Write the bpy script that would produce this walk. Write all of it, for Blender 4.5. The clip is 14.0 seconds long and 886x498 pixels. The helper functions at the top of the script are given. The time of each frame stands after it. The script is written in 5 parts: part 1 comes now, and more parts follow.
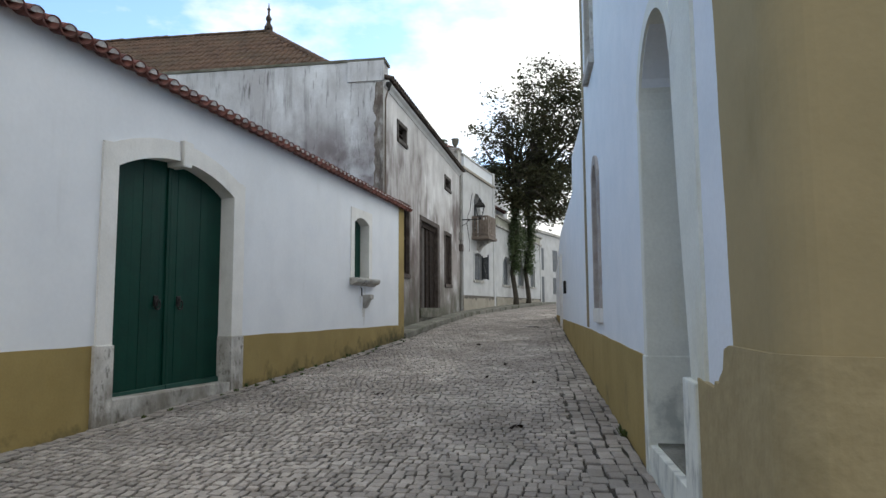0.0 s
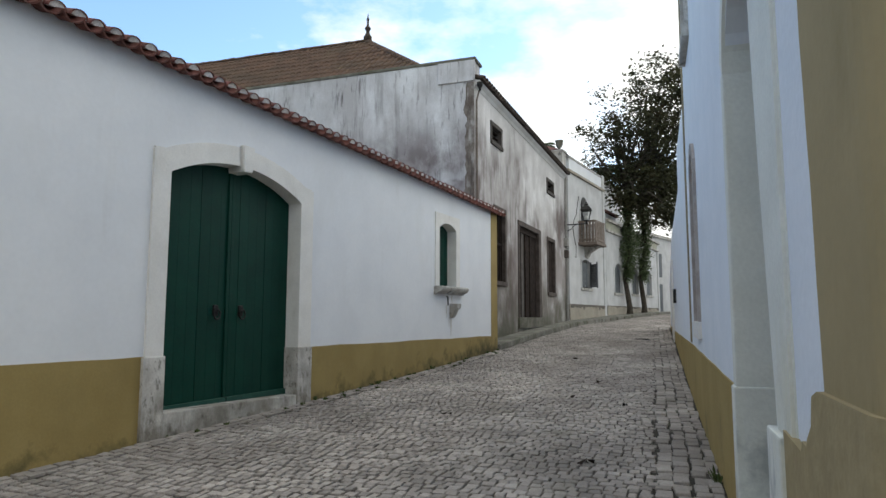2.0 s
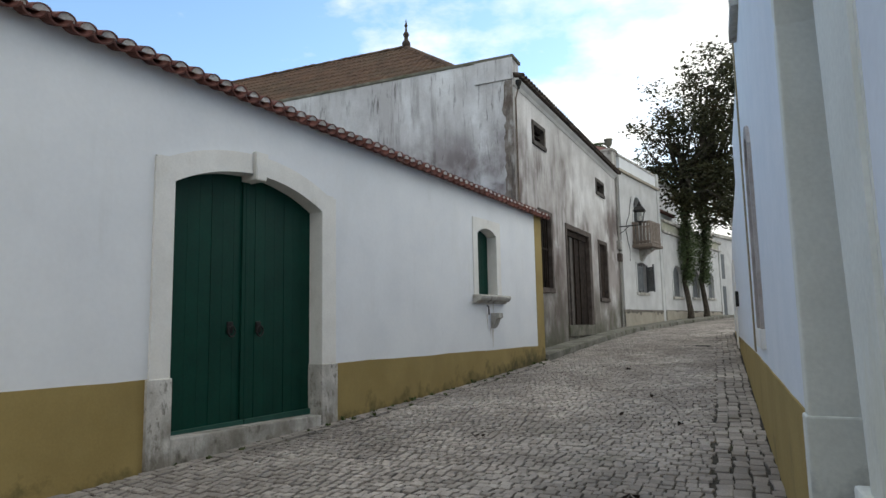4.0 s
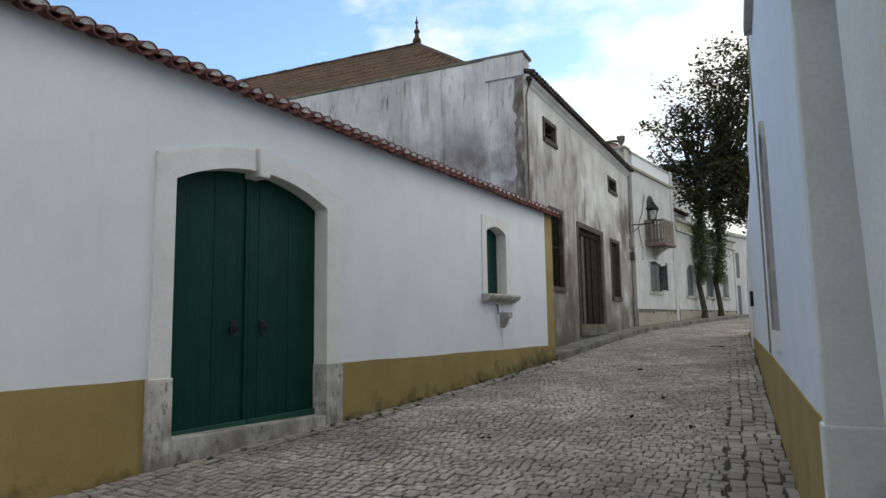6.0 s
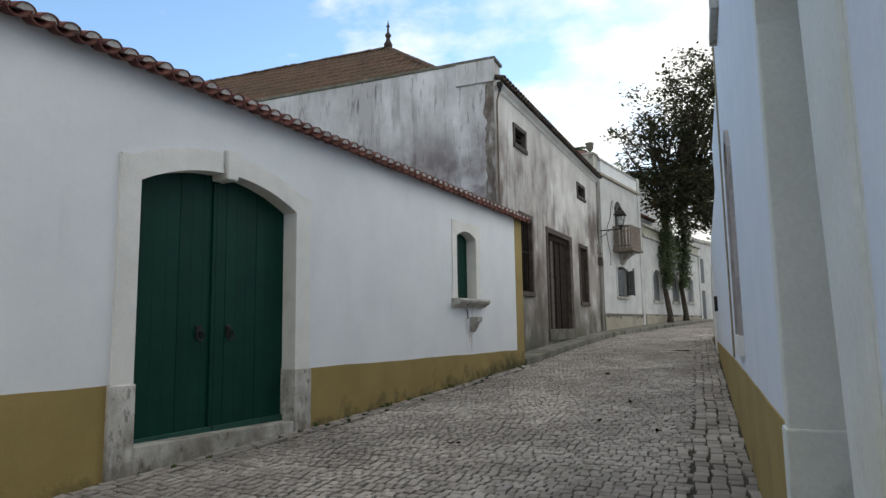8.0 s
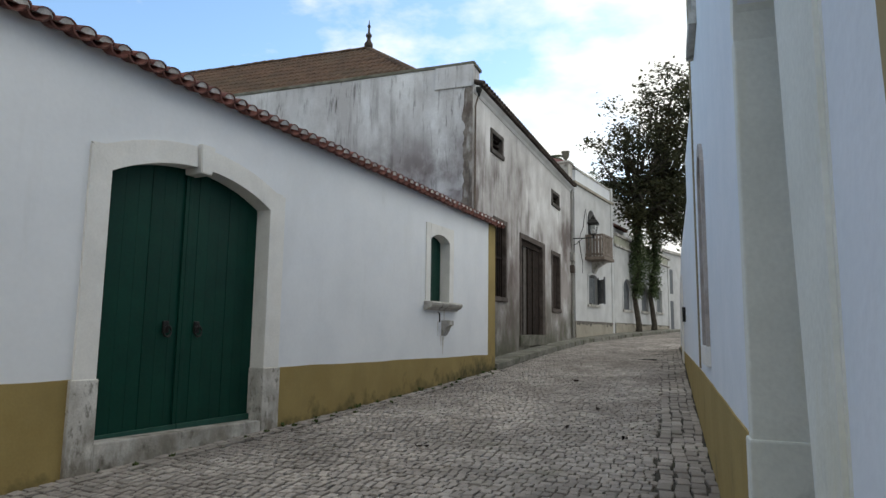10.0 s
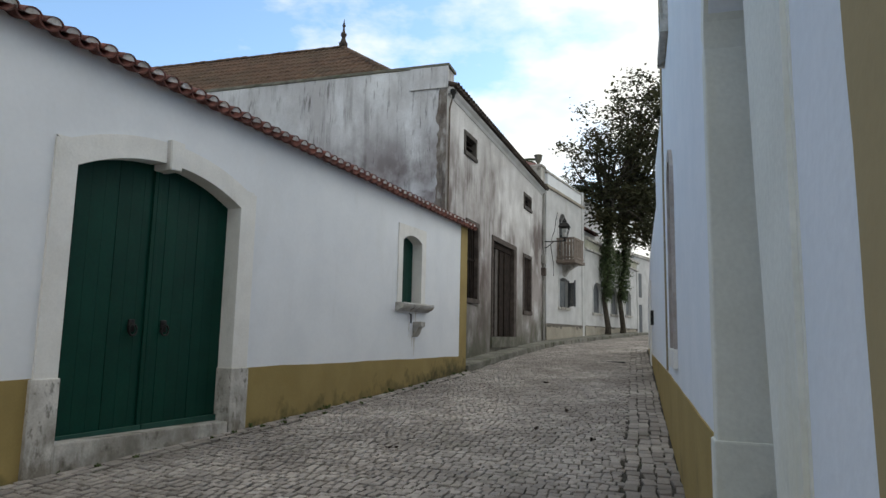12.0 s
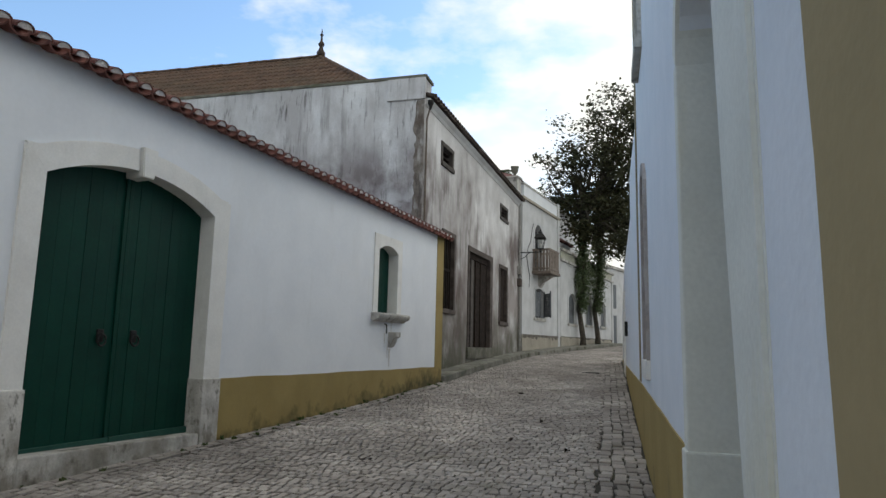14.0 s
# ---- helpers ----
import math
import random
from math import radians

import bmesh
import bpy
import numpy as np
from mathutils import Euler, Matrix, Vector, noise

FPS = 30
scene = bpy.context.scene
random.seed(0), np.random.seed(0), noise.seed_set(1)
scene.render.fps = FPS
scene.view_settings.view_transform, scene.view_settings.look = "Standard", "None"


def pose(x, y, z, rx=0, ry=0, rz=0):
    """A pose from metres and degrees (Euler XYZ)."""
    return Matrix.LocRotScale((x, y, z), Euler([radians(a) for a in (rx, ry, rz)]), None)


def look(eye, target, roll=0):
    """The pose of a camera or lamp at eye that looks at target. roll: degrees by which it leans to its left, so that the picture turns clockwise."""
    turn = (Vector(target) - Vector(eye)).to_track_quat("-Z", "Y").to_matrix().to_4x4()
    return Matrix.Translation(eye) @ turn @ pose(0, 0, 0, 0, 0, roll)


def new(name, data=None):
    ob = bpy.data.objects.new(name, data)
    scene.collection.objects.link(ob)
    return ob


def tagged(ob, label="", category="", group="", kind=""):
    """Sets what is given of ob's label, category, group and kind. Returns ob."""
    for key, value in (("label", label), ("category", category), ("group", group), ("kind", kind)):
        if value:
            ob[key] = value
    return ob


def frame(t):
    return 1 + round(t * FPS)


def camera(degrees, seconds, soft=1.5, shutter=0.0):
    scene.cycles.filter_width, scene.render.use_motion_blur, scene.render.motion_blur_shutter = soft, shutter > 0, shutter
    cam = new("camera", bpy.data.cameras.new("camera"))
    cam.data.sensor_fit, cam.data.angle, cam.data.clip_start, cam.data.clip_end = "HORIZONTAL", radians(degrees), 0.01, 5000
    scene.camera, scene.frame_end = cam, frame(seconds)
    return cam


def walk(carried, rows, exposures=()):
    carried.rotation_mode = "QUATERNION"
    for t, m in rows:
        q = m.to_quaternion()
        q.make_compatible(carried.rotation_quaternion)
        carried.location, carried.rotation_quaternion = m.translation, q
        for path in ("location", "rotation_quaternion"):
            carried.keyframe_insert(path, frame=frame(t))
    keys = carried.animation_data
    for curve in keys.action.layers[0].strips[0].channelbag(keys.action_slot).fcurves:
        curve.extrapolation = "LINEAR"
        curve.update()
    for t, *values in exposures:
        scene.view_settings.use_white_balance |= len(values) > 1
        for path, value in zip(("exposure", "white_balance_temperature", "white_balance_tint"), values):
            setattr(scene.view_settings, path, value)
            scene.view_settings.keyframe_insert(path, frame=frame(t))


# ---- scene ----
cam = camera(68.8, 14.0)
PATH = [
    (0, (0.003, -0.003, 1.528), (-0.261, 1.971, 1.711), -0.3),
    (0.5, (0.119, 0.207, 1.516), (-0.16, 2.18, 1.684), -1.2),
    (1, (0.2, 0.463, 1.536), (-0.15, 2.426, 1.694), -0.4),
    (1.5, (0.317, 0.717, 1.534), (-0.18, 2.645, 1.717), -0.9),
    (2, (0.466, 0.971, 1.573), (-0.149, 2.863, 1.781), 0.1),
    (2.5, (0.525, 1.207, 1.571), (-0.127, 3.086, 1.784), -0.2),
    (3, (0.523, 1.434, 1.611), (-0.192, 3.284, 1.867), -0.7),
    (3.2, (0.536, 1.519, 1.611), (-0.197, 3.364, 1.85), -0.9),
    (5.5, (0.585, 1.935, 1.64), (-0.212, 3.755, 1.873), -1.0),
    (6, (0.586, 1.942, 1.639), (-0.223, 3.756, 1.869), -0.9),
    (6.5, (0.593, 1.949, 1.635), (-0.242, 3.75, 1.872), -1.3),
    (7, (0.604, 1.956, 1.638), (-0.195, 3.774, 1.876), -1.8),
    (7.5, (0.591, 1.955, 1.64), (-0.15, 3.798, 1.876), -1.7),
    (8, (0.578, 1.95, 1.643), (-0.145, 3.799, 1.885), -0.9),
    (10.5, (0.564, 1.954, 1.643), (-0.059, 3.838, 1.895), 0.9),
    (11, (0.563, 1.956, 1.641), (-0.036, 3.848, 1.893), 1.0),
    (11.5, (0.564, 1.956, 1.643), (-0.015, 3.853, 1.901), 1.2),
    (12, (0.562, 1.953, 1.639), (-0.002, 3.855, 1.896), 1.2),
    (12.5, (0.564, 1.95, 1.64), (0.01, 3.854, 1.905), 1.4),
    (13, (0.564, 1.949, 1.637), (0.027, 3.855, 1.915), 1.6),
    (13.5, (0.566, 1.948, 1.643), (0.048, 3.858, 1.931), 1.5),
    (14, (0.573, 1.953, 1.643), (0.079, 3.869, 1.933), 1.3),
]
EXPOSURES = [(0, 0.06, 6440, 6), (3, 0.02, 6560, 5), (6.5, -0.10, 6590, 5), (10.5, -0.11, 6620, 5), (14, -0.22, 6620, 5)]
walk(cam, [(t, look(eye, target, roll)) for t, eye, target, roll in PATH], EXPOSURES)

# ---------------------------------------------------------------- world and light
SUN_EL, SUN_AZ = 38.0, 35.0          # degrees; azimuth clockwise from +y
world = bpy.data.worlds.new("sky")
scene.world = world
world.use_nodes = True
wn, wl = world.node_tree.nodes, world.node_tree.links
wn.clear()
w_out = wn.new("ShaderNodeOutputWorld")
w_bg = wn.new("ShaderNodeBackground")
w_bg2 = wn.new("ShaderNodeBackground")
w_mix = wn.new("ShaderNodeMixShader")
w_sky = wn.new("ShaderNodeTexSky")
w_sky.sky_type, w_sky.sun_disc = "NISHITA", False
w_sky.sun_elevation, w_sky.sun_rotation = radians(SUN_EL), radians(SUN_AZ)
w_sky.dust_density = 0.4
w_sky.ozone_density = 1.6
w_bg.inputs["Strength"].default_value = 0.15
w_tc = wn.new("ShaderNodeTexCoord")
w_map = wn.new("ShaderNodeMapping")
w_map.inputs["Location"].default_value = (0.35, 0.1, 0.0)
w_map.inputs["Scale"].default_value = (1.0, 1.0, 2.1)
w_noise = wn.new("ShaderNodeTexNoise")
w_noise.inputs["Scale"].default_value = 2.9
w_noise.inputs["Detail"].default_value = 9
w_noise.inputs["Roughness"].default_value = 0.55
w_ramp = wn.new("ShaderNodeValToRGB")
w_ramp.color_ramp.elements[0].position = 0.42
w_ramp.color_ramp.elements[1].position = 0.56
w_bg2.inputs["Color"].default_value = (1.0, 0.99, 0.98, 1)
w_bg2.inputs["Strength"].default_value = 1.3
wl.new(w_tc.outputs["Generated"], w_map.inputs["Vector"])
wl.new(w_map.outputs["Vector"], w_noise.inputs["Vector"])
w_sep = wn.new("ShaderNodeSeparateXYZ")       # the cloud bank thins out towards the west
w_mul = wn.new("ShaderNodeMapRange")
w_mul.inputs["From Min"].default_value, w_mul.inputs["From Max"].default_value = -0.60, -0.38
w_mul.inputs["To Min"].default_value, w_mul.inputs["To Max"].default_value = -0.20, 0.085
w_add = wn.new("ShaderNodeMath")
w_add.operation = "ADD"
wl.new(w_tc.outputs["Generated"], w_sep.inputs[0])
wl.new(w_sep.outputs["X"], w_mul.inputs["Value"])
wl.new(w_mul.outputs["Result"], w_add.inputs[0])
wl.new(w_noise.outputs["Fac"], w_add.inputs[1])
wl.new(w_add.outputs[0], w_ramp.inputs["Fac"])
w_hsv = wn.new("ShaderNodeHueSaturation")
w_hsv.inputs["Saturation"].default_value, w_hsv.inputs["Value"].default_value = 1.05, 1.95
wl.new(w_sky.outputs["Color"], w_hsv.inputs["Color"])
wl.new(w_hsv.outputs["Color"], w_bg.inputs["Color"])
wl.new(w_ramp.outputs["Color"], w_mix.inputs["Fac"])
wl.new(w_bg.outputs["Background"], w_mix.inputs[1])
wl.new(w_bg2.outputs["Background"], w_mix.inputs[2])
wl.new(w_mix.outputs["Shader"], w_out.inputs["Surface"])

sun_data = bpy.data.lights.new("sun", "SUN")
sun_data.energy, sun_data.angle, sun_data.color = 0.3, radians(25), (1.0, 0.96, 0.9)
sun = new("sun", sun_data)
_az, _el = radians(SUN_AZ), radians(SUN_EL)
sun.matrix_world = look((0, 0, 30), (-math.sin(_az) * math.cos(_el), -math.cos(_az) * math.cos(_el), 30 - math.sin(_el)))

# ---------------------------------------------------------------- materials


def mat(name, c1, c2, rough=0.85, scale=6.0, fine=60.0, bump=0.2, stain=None, stain_scale=(3, 3, 0.5), stain_at=(0.5, 0.7),
        vary=0.0, island=False, spec=0.3, metal=0.0, fine_amount=0.25, dist=0.01):
    """Two-scale noise colour, optional stretched stains, fine relief."""
    m = bpy.data.materials.new(name)
    m.use_nodes = True
    n, l = m.node_tree.nodes, m.node_tree.links
    b = n["Principled BSDF"]
    b.inputs["Roughness"].default_value = rough
    b.inputs["Metallic"].default_value = metal
    b.inputs["Specular IOR Level"].default_value = spec
    geo = n.new("ShaderNodeNewGeometry")
    n1 = n.new("ShaderNodeTexNoise")
    n1.inputs["Scale"].default_value, n1.inputs["Detail"].default_value = scale, 6
    n2 = n.new("ShaderNodeTexNoise")
    n2.inputs["Scale"].default_value, n2.inputs["Detail"].default_value = fine, 4
    for q in (n1, n2):
        l.new(geo.outputs["Position"], q.inputs["Vector"])
    r = n.new("ShaderNodeValToRGB")
    r.color_ramp.elements[0].position, r.color_ramp.elements[1].position = 0.35, 0.65
    r.color_ramp.elements[0].color, r.color_ramp.elements[1].color = (*c1, 1), (*c2, 1)
    l.new(n1.outputs["Fac"], r.inputs["Fac"])
    col = r.outputs["Color"]
    mx = n.new("ShaderNodeMix")
    mx.data_type, mx.blend_type = "RGBA", "MULTIPLY"
    mx.inputs["Factor"].default_value = 1.0
    g = n.new("ShaderNodeMapRange")
    g.inputs["From Min"].default_value, g.inputs["From Max"].default_value = 0.3, 0.7
    g.inputs["To Min"].default_value, g.inputs["To Max"].default_value = 1 - fine_amount, 1 + fine_amount * 0.4
    l.new(n2.outputs["Fac"], g.inputs["Value"])
    l.new(col, mx.inputs["A"])
    l.new(g.outputs["Result"], mx.inputs["B"])
    col = mx.outputs["Result"]
    if vary:
        if island:
            rnd = geo.outputs["Random Per Island"]
        else:
            rnd = n.new("ShaderNodeObjectInfo").outputs["Random"]
        g2 = n.new("ShaderNodeMapRange")
        g2.inputs["To Min"].default_value, g2.inputs["To Max"].default_value = 1 - vary, 1 + vary
        l.new(rnd, g2.inputs["Value"])
        m2 = n.new("ShaderNodeMix")
        m2.data_type, m2.blend_type = "RGBA", "MULTIPLY"
        m2.inputs["Factor"].default_value = 1.0
        l.new(col, m2.inputs["A"])
        l.new(g2.outputs["Result"], m2.inputs["B"])
        col = m2.outputs["Result"]
    for colour, sc, at, amount, *rest in (stain or ()):
        mask = rest[0] if rest else 0
        band = rest[1] if len(rest) > 1 else None
        mp = n.new("ShaderNodeMapping")
        mp.inputs["Scale"].default_value = sc
        mp.inputs["Location"].default_value = (at[0] * 7, at[1] * 5, 0)
        n3 = n.new("ShaderNodeTexNoise")
        n3.inputs["Scale"].default_value, n3.inputs["Detail"].default_value, n3.inputs["Roughness"].default_value = 1.0, 8, 0.62
        l.new(geo.outputs["Position"], mp.inputs["Vector"])
        l.new(mp.outputs["Vector"], n3.inputs["Vector"])
        r3 = n.new("ShaderNodeMapRange")
        r3.inputs["From Min"].default_value, r3.inputs["From Max"].default_value = at
        r3.inputs["To Max"].default_value = amount
        l.new(n3.outputs["Fac"], r3.inputs["Value"])
        fac = r3.outputs["Result"]
        if mask:
            n4 = n.new("ShaderNodeTexNoise")
            n4.inputs["Scale"].default_value, n4.inputs["Detail"].default_value = mask, 3
            l.new(geo.outputs["Position"], n4.inputs["Vector"])
            r4 = n.new("ShaderNodeMapRange")
            r4.inputs["From Min"].default_value, r4.inputs["From Max"].default_value = 0.40, 0.60
            l.new(n4.outputs["Fac"], r4.inputs["Value"])
            mm = n.new("ShaderNodeMath")
            mm.operation = "MULTIPLY"
            l.new(fac, mm.inputs[0])
            l.new(r4.outputs["Result"], mm.inputs[1])
            fac = mm.outputs[0]
        if band:
            sx = n.new("ShaderNodeSeparateXYZ")
            l.new(geo.outputs["Position"], sx.inputs[0])
            r5 = n.new("ShaderNodeMapRange")
            r5.inputs["From Min"].default_value, r5.inputs["From Max"].default_value = band[0], band[1]
            r5.inputs["To Min"].default_value, r5.inputs["To Max"].default_value = 1.0, band[2]
            ns = n.new("ShaderNodeMath")
            ns.operation = "MULTIPLY_ADD"
            ns.inputs[1].default_value = band[3]
            l.new(n1.outputs["Fac"], ns.inputs[0])
            l.new(sx.outputs["Z"], ns.inputs[2])
            l.new(ns.outputs[0], r5.inputs["Value"])
            mm = n.new("ShaderNodeMath")
            mm.operation = "MULTIPLY"
            l.new(fac, mm.inputs[0])
            l.new(r5.outputs["Result"], mm.inputs[1])
            fac = mm.outputs[0]
        m3 = n.new("ShaderNodeMix")
        m3.data_type = "RGBA"
        m3.inputs["B"].default_value = (*colour, 1)
        l.new(fac, m3.inputs["Factor"])
        l.new(col, m3.inputs["A"])
        col = m3.outputs["Result"]
    l.new(col, b.inputs["Base Color"])
    if bump:
        bp = n.new("ShaderNodeBump")
        bp.inputs["Strength"].default_value, bp.inputs["Distance"].default_value = bump, dist
        ad = n.new("ShaderNodeMath")
        ad.operation = "ADD"
        l.new(n1.outputs["Fac"], ad.inputs[0])
        l.new(n2.outputs["Fac"], ad.inputs[1])
        l.new(ad.outputs[0], bp.inputs["Height"])
        l.new(bp.outputs["Normal"], b.inputs["Normal"])
    return m


WHITE = mat("white_limewash", (0.72, 0.738, 0.765), (0.775, 0.79, 0.812), 0.9, 1.3, 18, 0.10, fine_amount=0.02,
            stain=[((0.62, 0.62, 0.60), (1.2, 1.2, 0.5), (0.56, 0.85), 0.35), ((0.48, 0.46, 0.42), (4.5, 4.5, 0.6), (0.60, 0.80), 0.2, 0.4),
                   ((0.40, 0.38, 0.34), (0.9, 0.9, 1.6), (0.46, 0.70), 0.45, 0, (-9.0, -8.0, 0.0, 0.0))])
WHITE_B = mat("white_limewash_bluish", (0.74, 0.78, 0.825), (0.79, 0.82, 0.86), 0.9, 2.2, 25, 0.22, fine_amount=0.03, dist=0.012,
              stain=[((0.62, 0.66, 0.70), (1.5, 1.5, 0.6), (0.58, 0.85), 0.3)])
CREAM = mat("cream_limewash", (0.70, 0.71, 0.65), (0.76, 0.77, 0.71), 0.9, 3.0, 40, 0.2, fine_amount=0.06,
            stain=[((0.60, 0.55, 0.33), (2.5, 2.5, 0.5), (0.55, 0.8), 0.5), ((0.30, 0.32, 0.31), (3.0, 9.0, 3.0), (0.48, 0.62), 0.65, 0, (1.35, 1.9, 0.0, 1.0))])
OCHRE = mat("ochre_limewash", (0.33, 0.24, 0.085), (0.38, 0.28, 0.105), 0.9, 1.6, 40, 0.25, fine_amount=0.10,
            stain=[((0.10, 0.085, 0.045), (2.2, 1.1, 1.4), (0.60, 0.80), 0.75), ((0.30, 0.22, 0.08), (5, 5, 2), (0.5, 0.75), 0.5)])


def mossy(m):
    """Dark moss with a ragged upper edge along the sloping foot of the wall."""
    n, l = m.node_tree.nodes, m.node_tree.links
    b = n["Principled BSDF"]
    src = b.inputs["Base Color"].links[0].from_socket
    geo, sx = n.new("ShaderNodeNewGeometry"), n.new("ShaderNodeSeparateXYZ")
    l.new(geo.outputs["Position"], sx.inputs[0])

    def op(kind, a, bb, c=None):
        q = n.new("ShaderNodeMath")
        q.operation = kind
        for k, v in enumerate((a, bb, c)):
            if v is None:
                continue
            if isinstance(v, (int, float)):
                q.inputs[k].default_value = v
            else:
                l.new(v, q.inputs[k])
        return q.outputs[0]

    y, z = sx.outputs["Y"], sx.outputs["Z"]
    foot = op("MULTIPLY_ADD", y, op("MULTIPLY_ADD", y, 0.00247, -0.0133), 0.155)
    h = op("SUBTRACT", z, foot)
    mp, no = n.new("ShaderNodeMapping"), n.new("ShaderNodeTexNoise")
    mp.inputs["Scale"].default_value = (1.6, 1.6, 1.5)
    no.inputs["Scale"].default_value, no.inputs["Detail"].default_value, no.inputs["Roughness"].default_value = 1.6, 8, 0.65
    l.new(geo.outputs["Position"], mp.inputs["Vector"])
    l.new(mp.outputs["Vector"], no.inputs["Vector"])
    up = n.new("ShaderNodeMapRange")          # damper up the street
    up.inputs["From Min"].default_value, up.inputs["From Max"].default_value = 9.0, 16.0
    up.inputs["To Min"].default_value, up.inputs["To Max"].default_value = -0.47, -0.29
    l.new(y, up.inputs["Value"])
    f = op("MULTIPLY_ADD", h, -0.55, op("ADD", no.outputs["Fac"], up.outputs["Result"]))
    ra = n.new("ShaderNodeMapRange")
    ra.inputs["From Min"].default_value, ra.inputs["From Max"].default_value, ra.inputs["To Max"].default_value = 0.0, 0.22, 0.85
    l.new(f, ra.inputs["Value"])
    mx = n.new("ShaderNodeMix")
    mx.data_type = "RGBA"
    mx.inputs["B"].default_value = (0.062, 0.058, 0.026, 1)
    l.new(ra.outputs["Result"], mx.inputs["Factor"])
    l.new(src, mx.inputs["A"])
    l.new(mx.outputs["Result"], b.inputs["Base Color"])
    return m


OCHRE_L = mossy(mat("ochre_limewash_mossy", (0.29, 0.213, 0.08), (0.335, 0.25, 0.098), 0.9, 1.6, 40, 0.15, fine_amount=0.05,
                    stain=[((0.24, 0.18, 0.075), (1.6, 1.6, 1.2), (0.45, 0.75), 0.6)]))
OCHRE_P = mat("ochre_rough_plinth", (0.335, 0.265, 0.142), (0.385, 0.307, 0.168), 0.92, 9.0, 26, 0.28, fine_amount=0.06, dist=0.014,
              stain=[((0.22, 0.18, 0.09), (5, 5, 4), (0.58, 0.75), 0.4), ((0.30, 0.20, 0.14), (9, 9, 9), (0.66, 0.74), 0.5)])
OCHRE_R = mat("ochre_rough_render", (0.345, 0.272, 0.145), (0.385, 0.302, 0.162), 0.92, 2.2, 30, 0.15, fine_amount=0.03, dist=0.01,
              stain=[((0.22, 0.17, 0.07), (3, 3, 1.2), (0.55, 0.8), 0.4)])
STONE = mat("limestone", (0.72, 0.705, 0.67), (0.79, 0.775, 0.74), 0.85, 3, 40, 0.15, fine_amount=0.05,
            stain=[((0.40, 0.38, 0.33), (4, 4, 1.4), (0.60, 0.85), 0.5)])
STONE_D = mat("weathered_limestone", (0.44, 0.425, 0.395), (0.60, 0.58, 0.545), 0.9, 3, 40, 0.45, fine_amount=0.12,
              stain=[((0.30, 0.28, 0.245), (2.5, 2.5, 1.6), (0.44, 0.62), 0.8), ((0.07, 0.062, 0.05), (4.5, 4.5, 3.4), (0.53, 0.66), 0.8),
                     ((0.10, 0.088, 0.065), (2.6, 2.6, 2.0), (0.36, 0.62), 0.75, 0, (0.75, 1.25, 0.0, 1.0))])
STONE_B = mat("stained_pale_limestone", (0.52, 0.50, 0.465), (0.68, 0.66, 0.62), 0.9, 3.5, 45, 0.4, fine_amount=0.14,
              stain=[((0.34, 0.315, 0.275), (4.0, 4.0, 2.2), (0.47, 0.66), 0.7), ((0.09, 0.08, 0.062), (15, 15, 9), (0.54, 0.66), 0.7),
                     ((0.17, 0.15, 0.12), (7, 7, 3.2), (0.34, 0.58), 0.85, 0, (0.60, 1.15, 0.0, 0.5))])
STONE_K = mat("dark_mossy_kerbstone", (0.105, 0.10, 0.08), (0.195, 0.187, 0.155), 0.92, 3, 50, 0.6, fine_amount=0.3,
              stain=[((0.06, 0.07, 0.035), (3, 3, 3), (0.5, 0.7), 0.7)])
KERB = mat("mossy_pavement_stone", (0.15, 0.145, 0.12), (0.27, 0.26, 0.225), 0.92, 2.0, 40, 0.5, fine_amount=0.3,
           stain=[((0.075, 0.08, 0.05), (1.8, 1.8, 1.8), (0.48, 0.66), 0.75)])
FRAME_D = mat("dark_stone_frame", (0.06, 0.047, 0.041), (0.11, 0.09, 0.08), 0.9, 4, 50, 0.4, fine_amount=0.25)
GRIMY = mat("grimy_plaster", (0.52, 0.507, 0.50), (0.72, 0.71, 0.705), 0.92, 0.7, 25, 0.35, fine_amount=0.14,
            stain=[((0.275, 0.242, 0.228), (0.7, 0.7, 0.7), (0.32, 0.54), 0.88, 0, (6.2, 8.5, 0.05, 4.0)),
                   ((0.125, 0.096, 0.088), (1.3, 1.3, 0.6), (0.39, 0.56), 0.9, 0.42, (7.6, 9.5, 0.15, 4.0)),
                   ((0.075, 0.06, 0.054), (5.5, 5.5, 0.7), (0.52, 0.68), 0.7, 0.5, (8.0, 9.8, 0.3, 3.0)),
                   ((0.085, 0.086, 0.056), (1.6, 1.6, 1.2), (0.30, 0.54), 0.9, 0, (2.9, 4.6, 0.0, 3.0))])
GRIMY_G = mat("grimy_gable_plaster", (0.54, 0.545, 0.565), (0.72, 0.73, 0.75), 0.92, 0.7, 25, 0.35, fine_amount=0.10,
              stain=[((0.37, 0.355, 0.36), (0.9, 0.9, 0.40), (0.38, 0.62), 0.75), ((0.165, 0.138, 0.145), (1.1, 1.1, 0.7), (0.36, 0.56), 0.88, 0, (6.9, 8.4, 0.05, 2.0)),
                     ((0.14, 0.12, 0.12), (4.2, 4.2, 0.5), (0.50, 0.64), 0.6, 0.45), ((0.06, 0.052, 0.05), (8.5, 8.5, 1.2), (0.55, 0.66), 0.8, 0.8),
                     ((0.64, 0.65, 0.68), (0.8, 0.8, 1.2), (0.46, 0.54), 0.8, 0, (5.3, 5.9, 0.0, 0.6))])
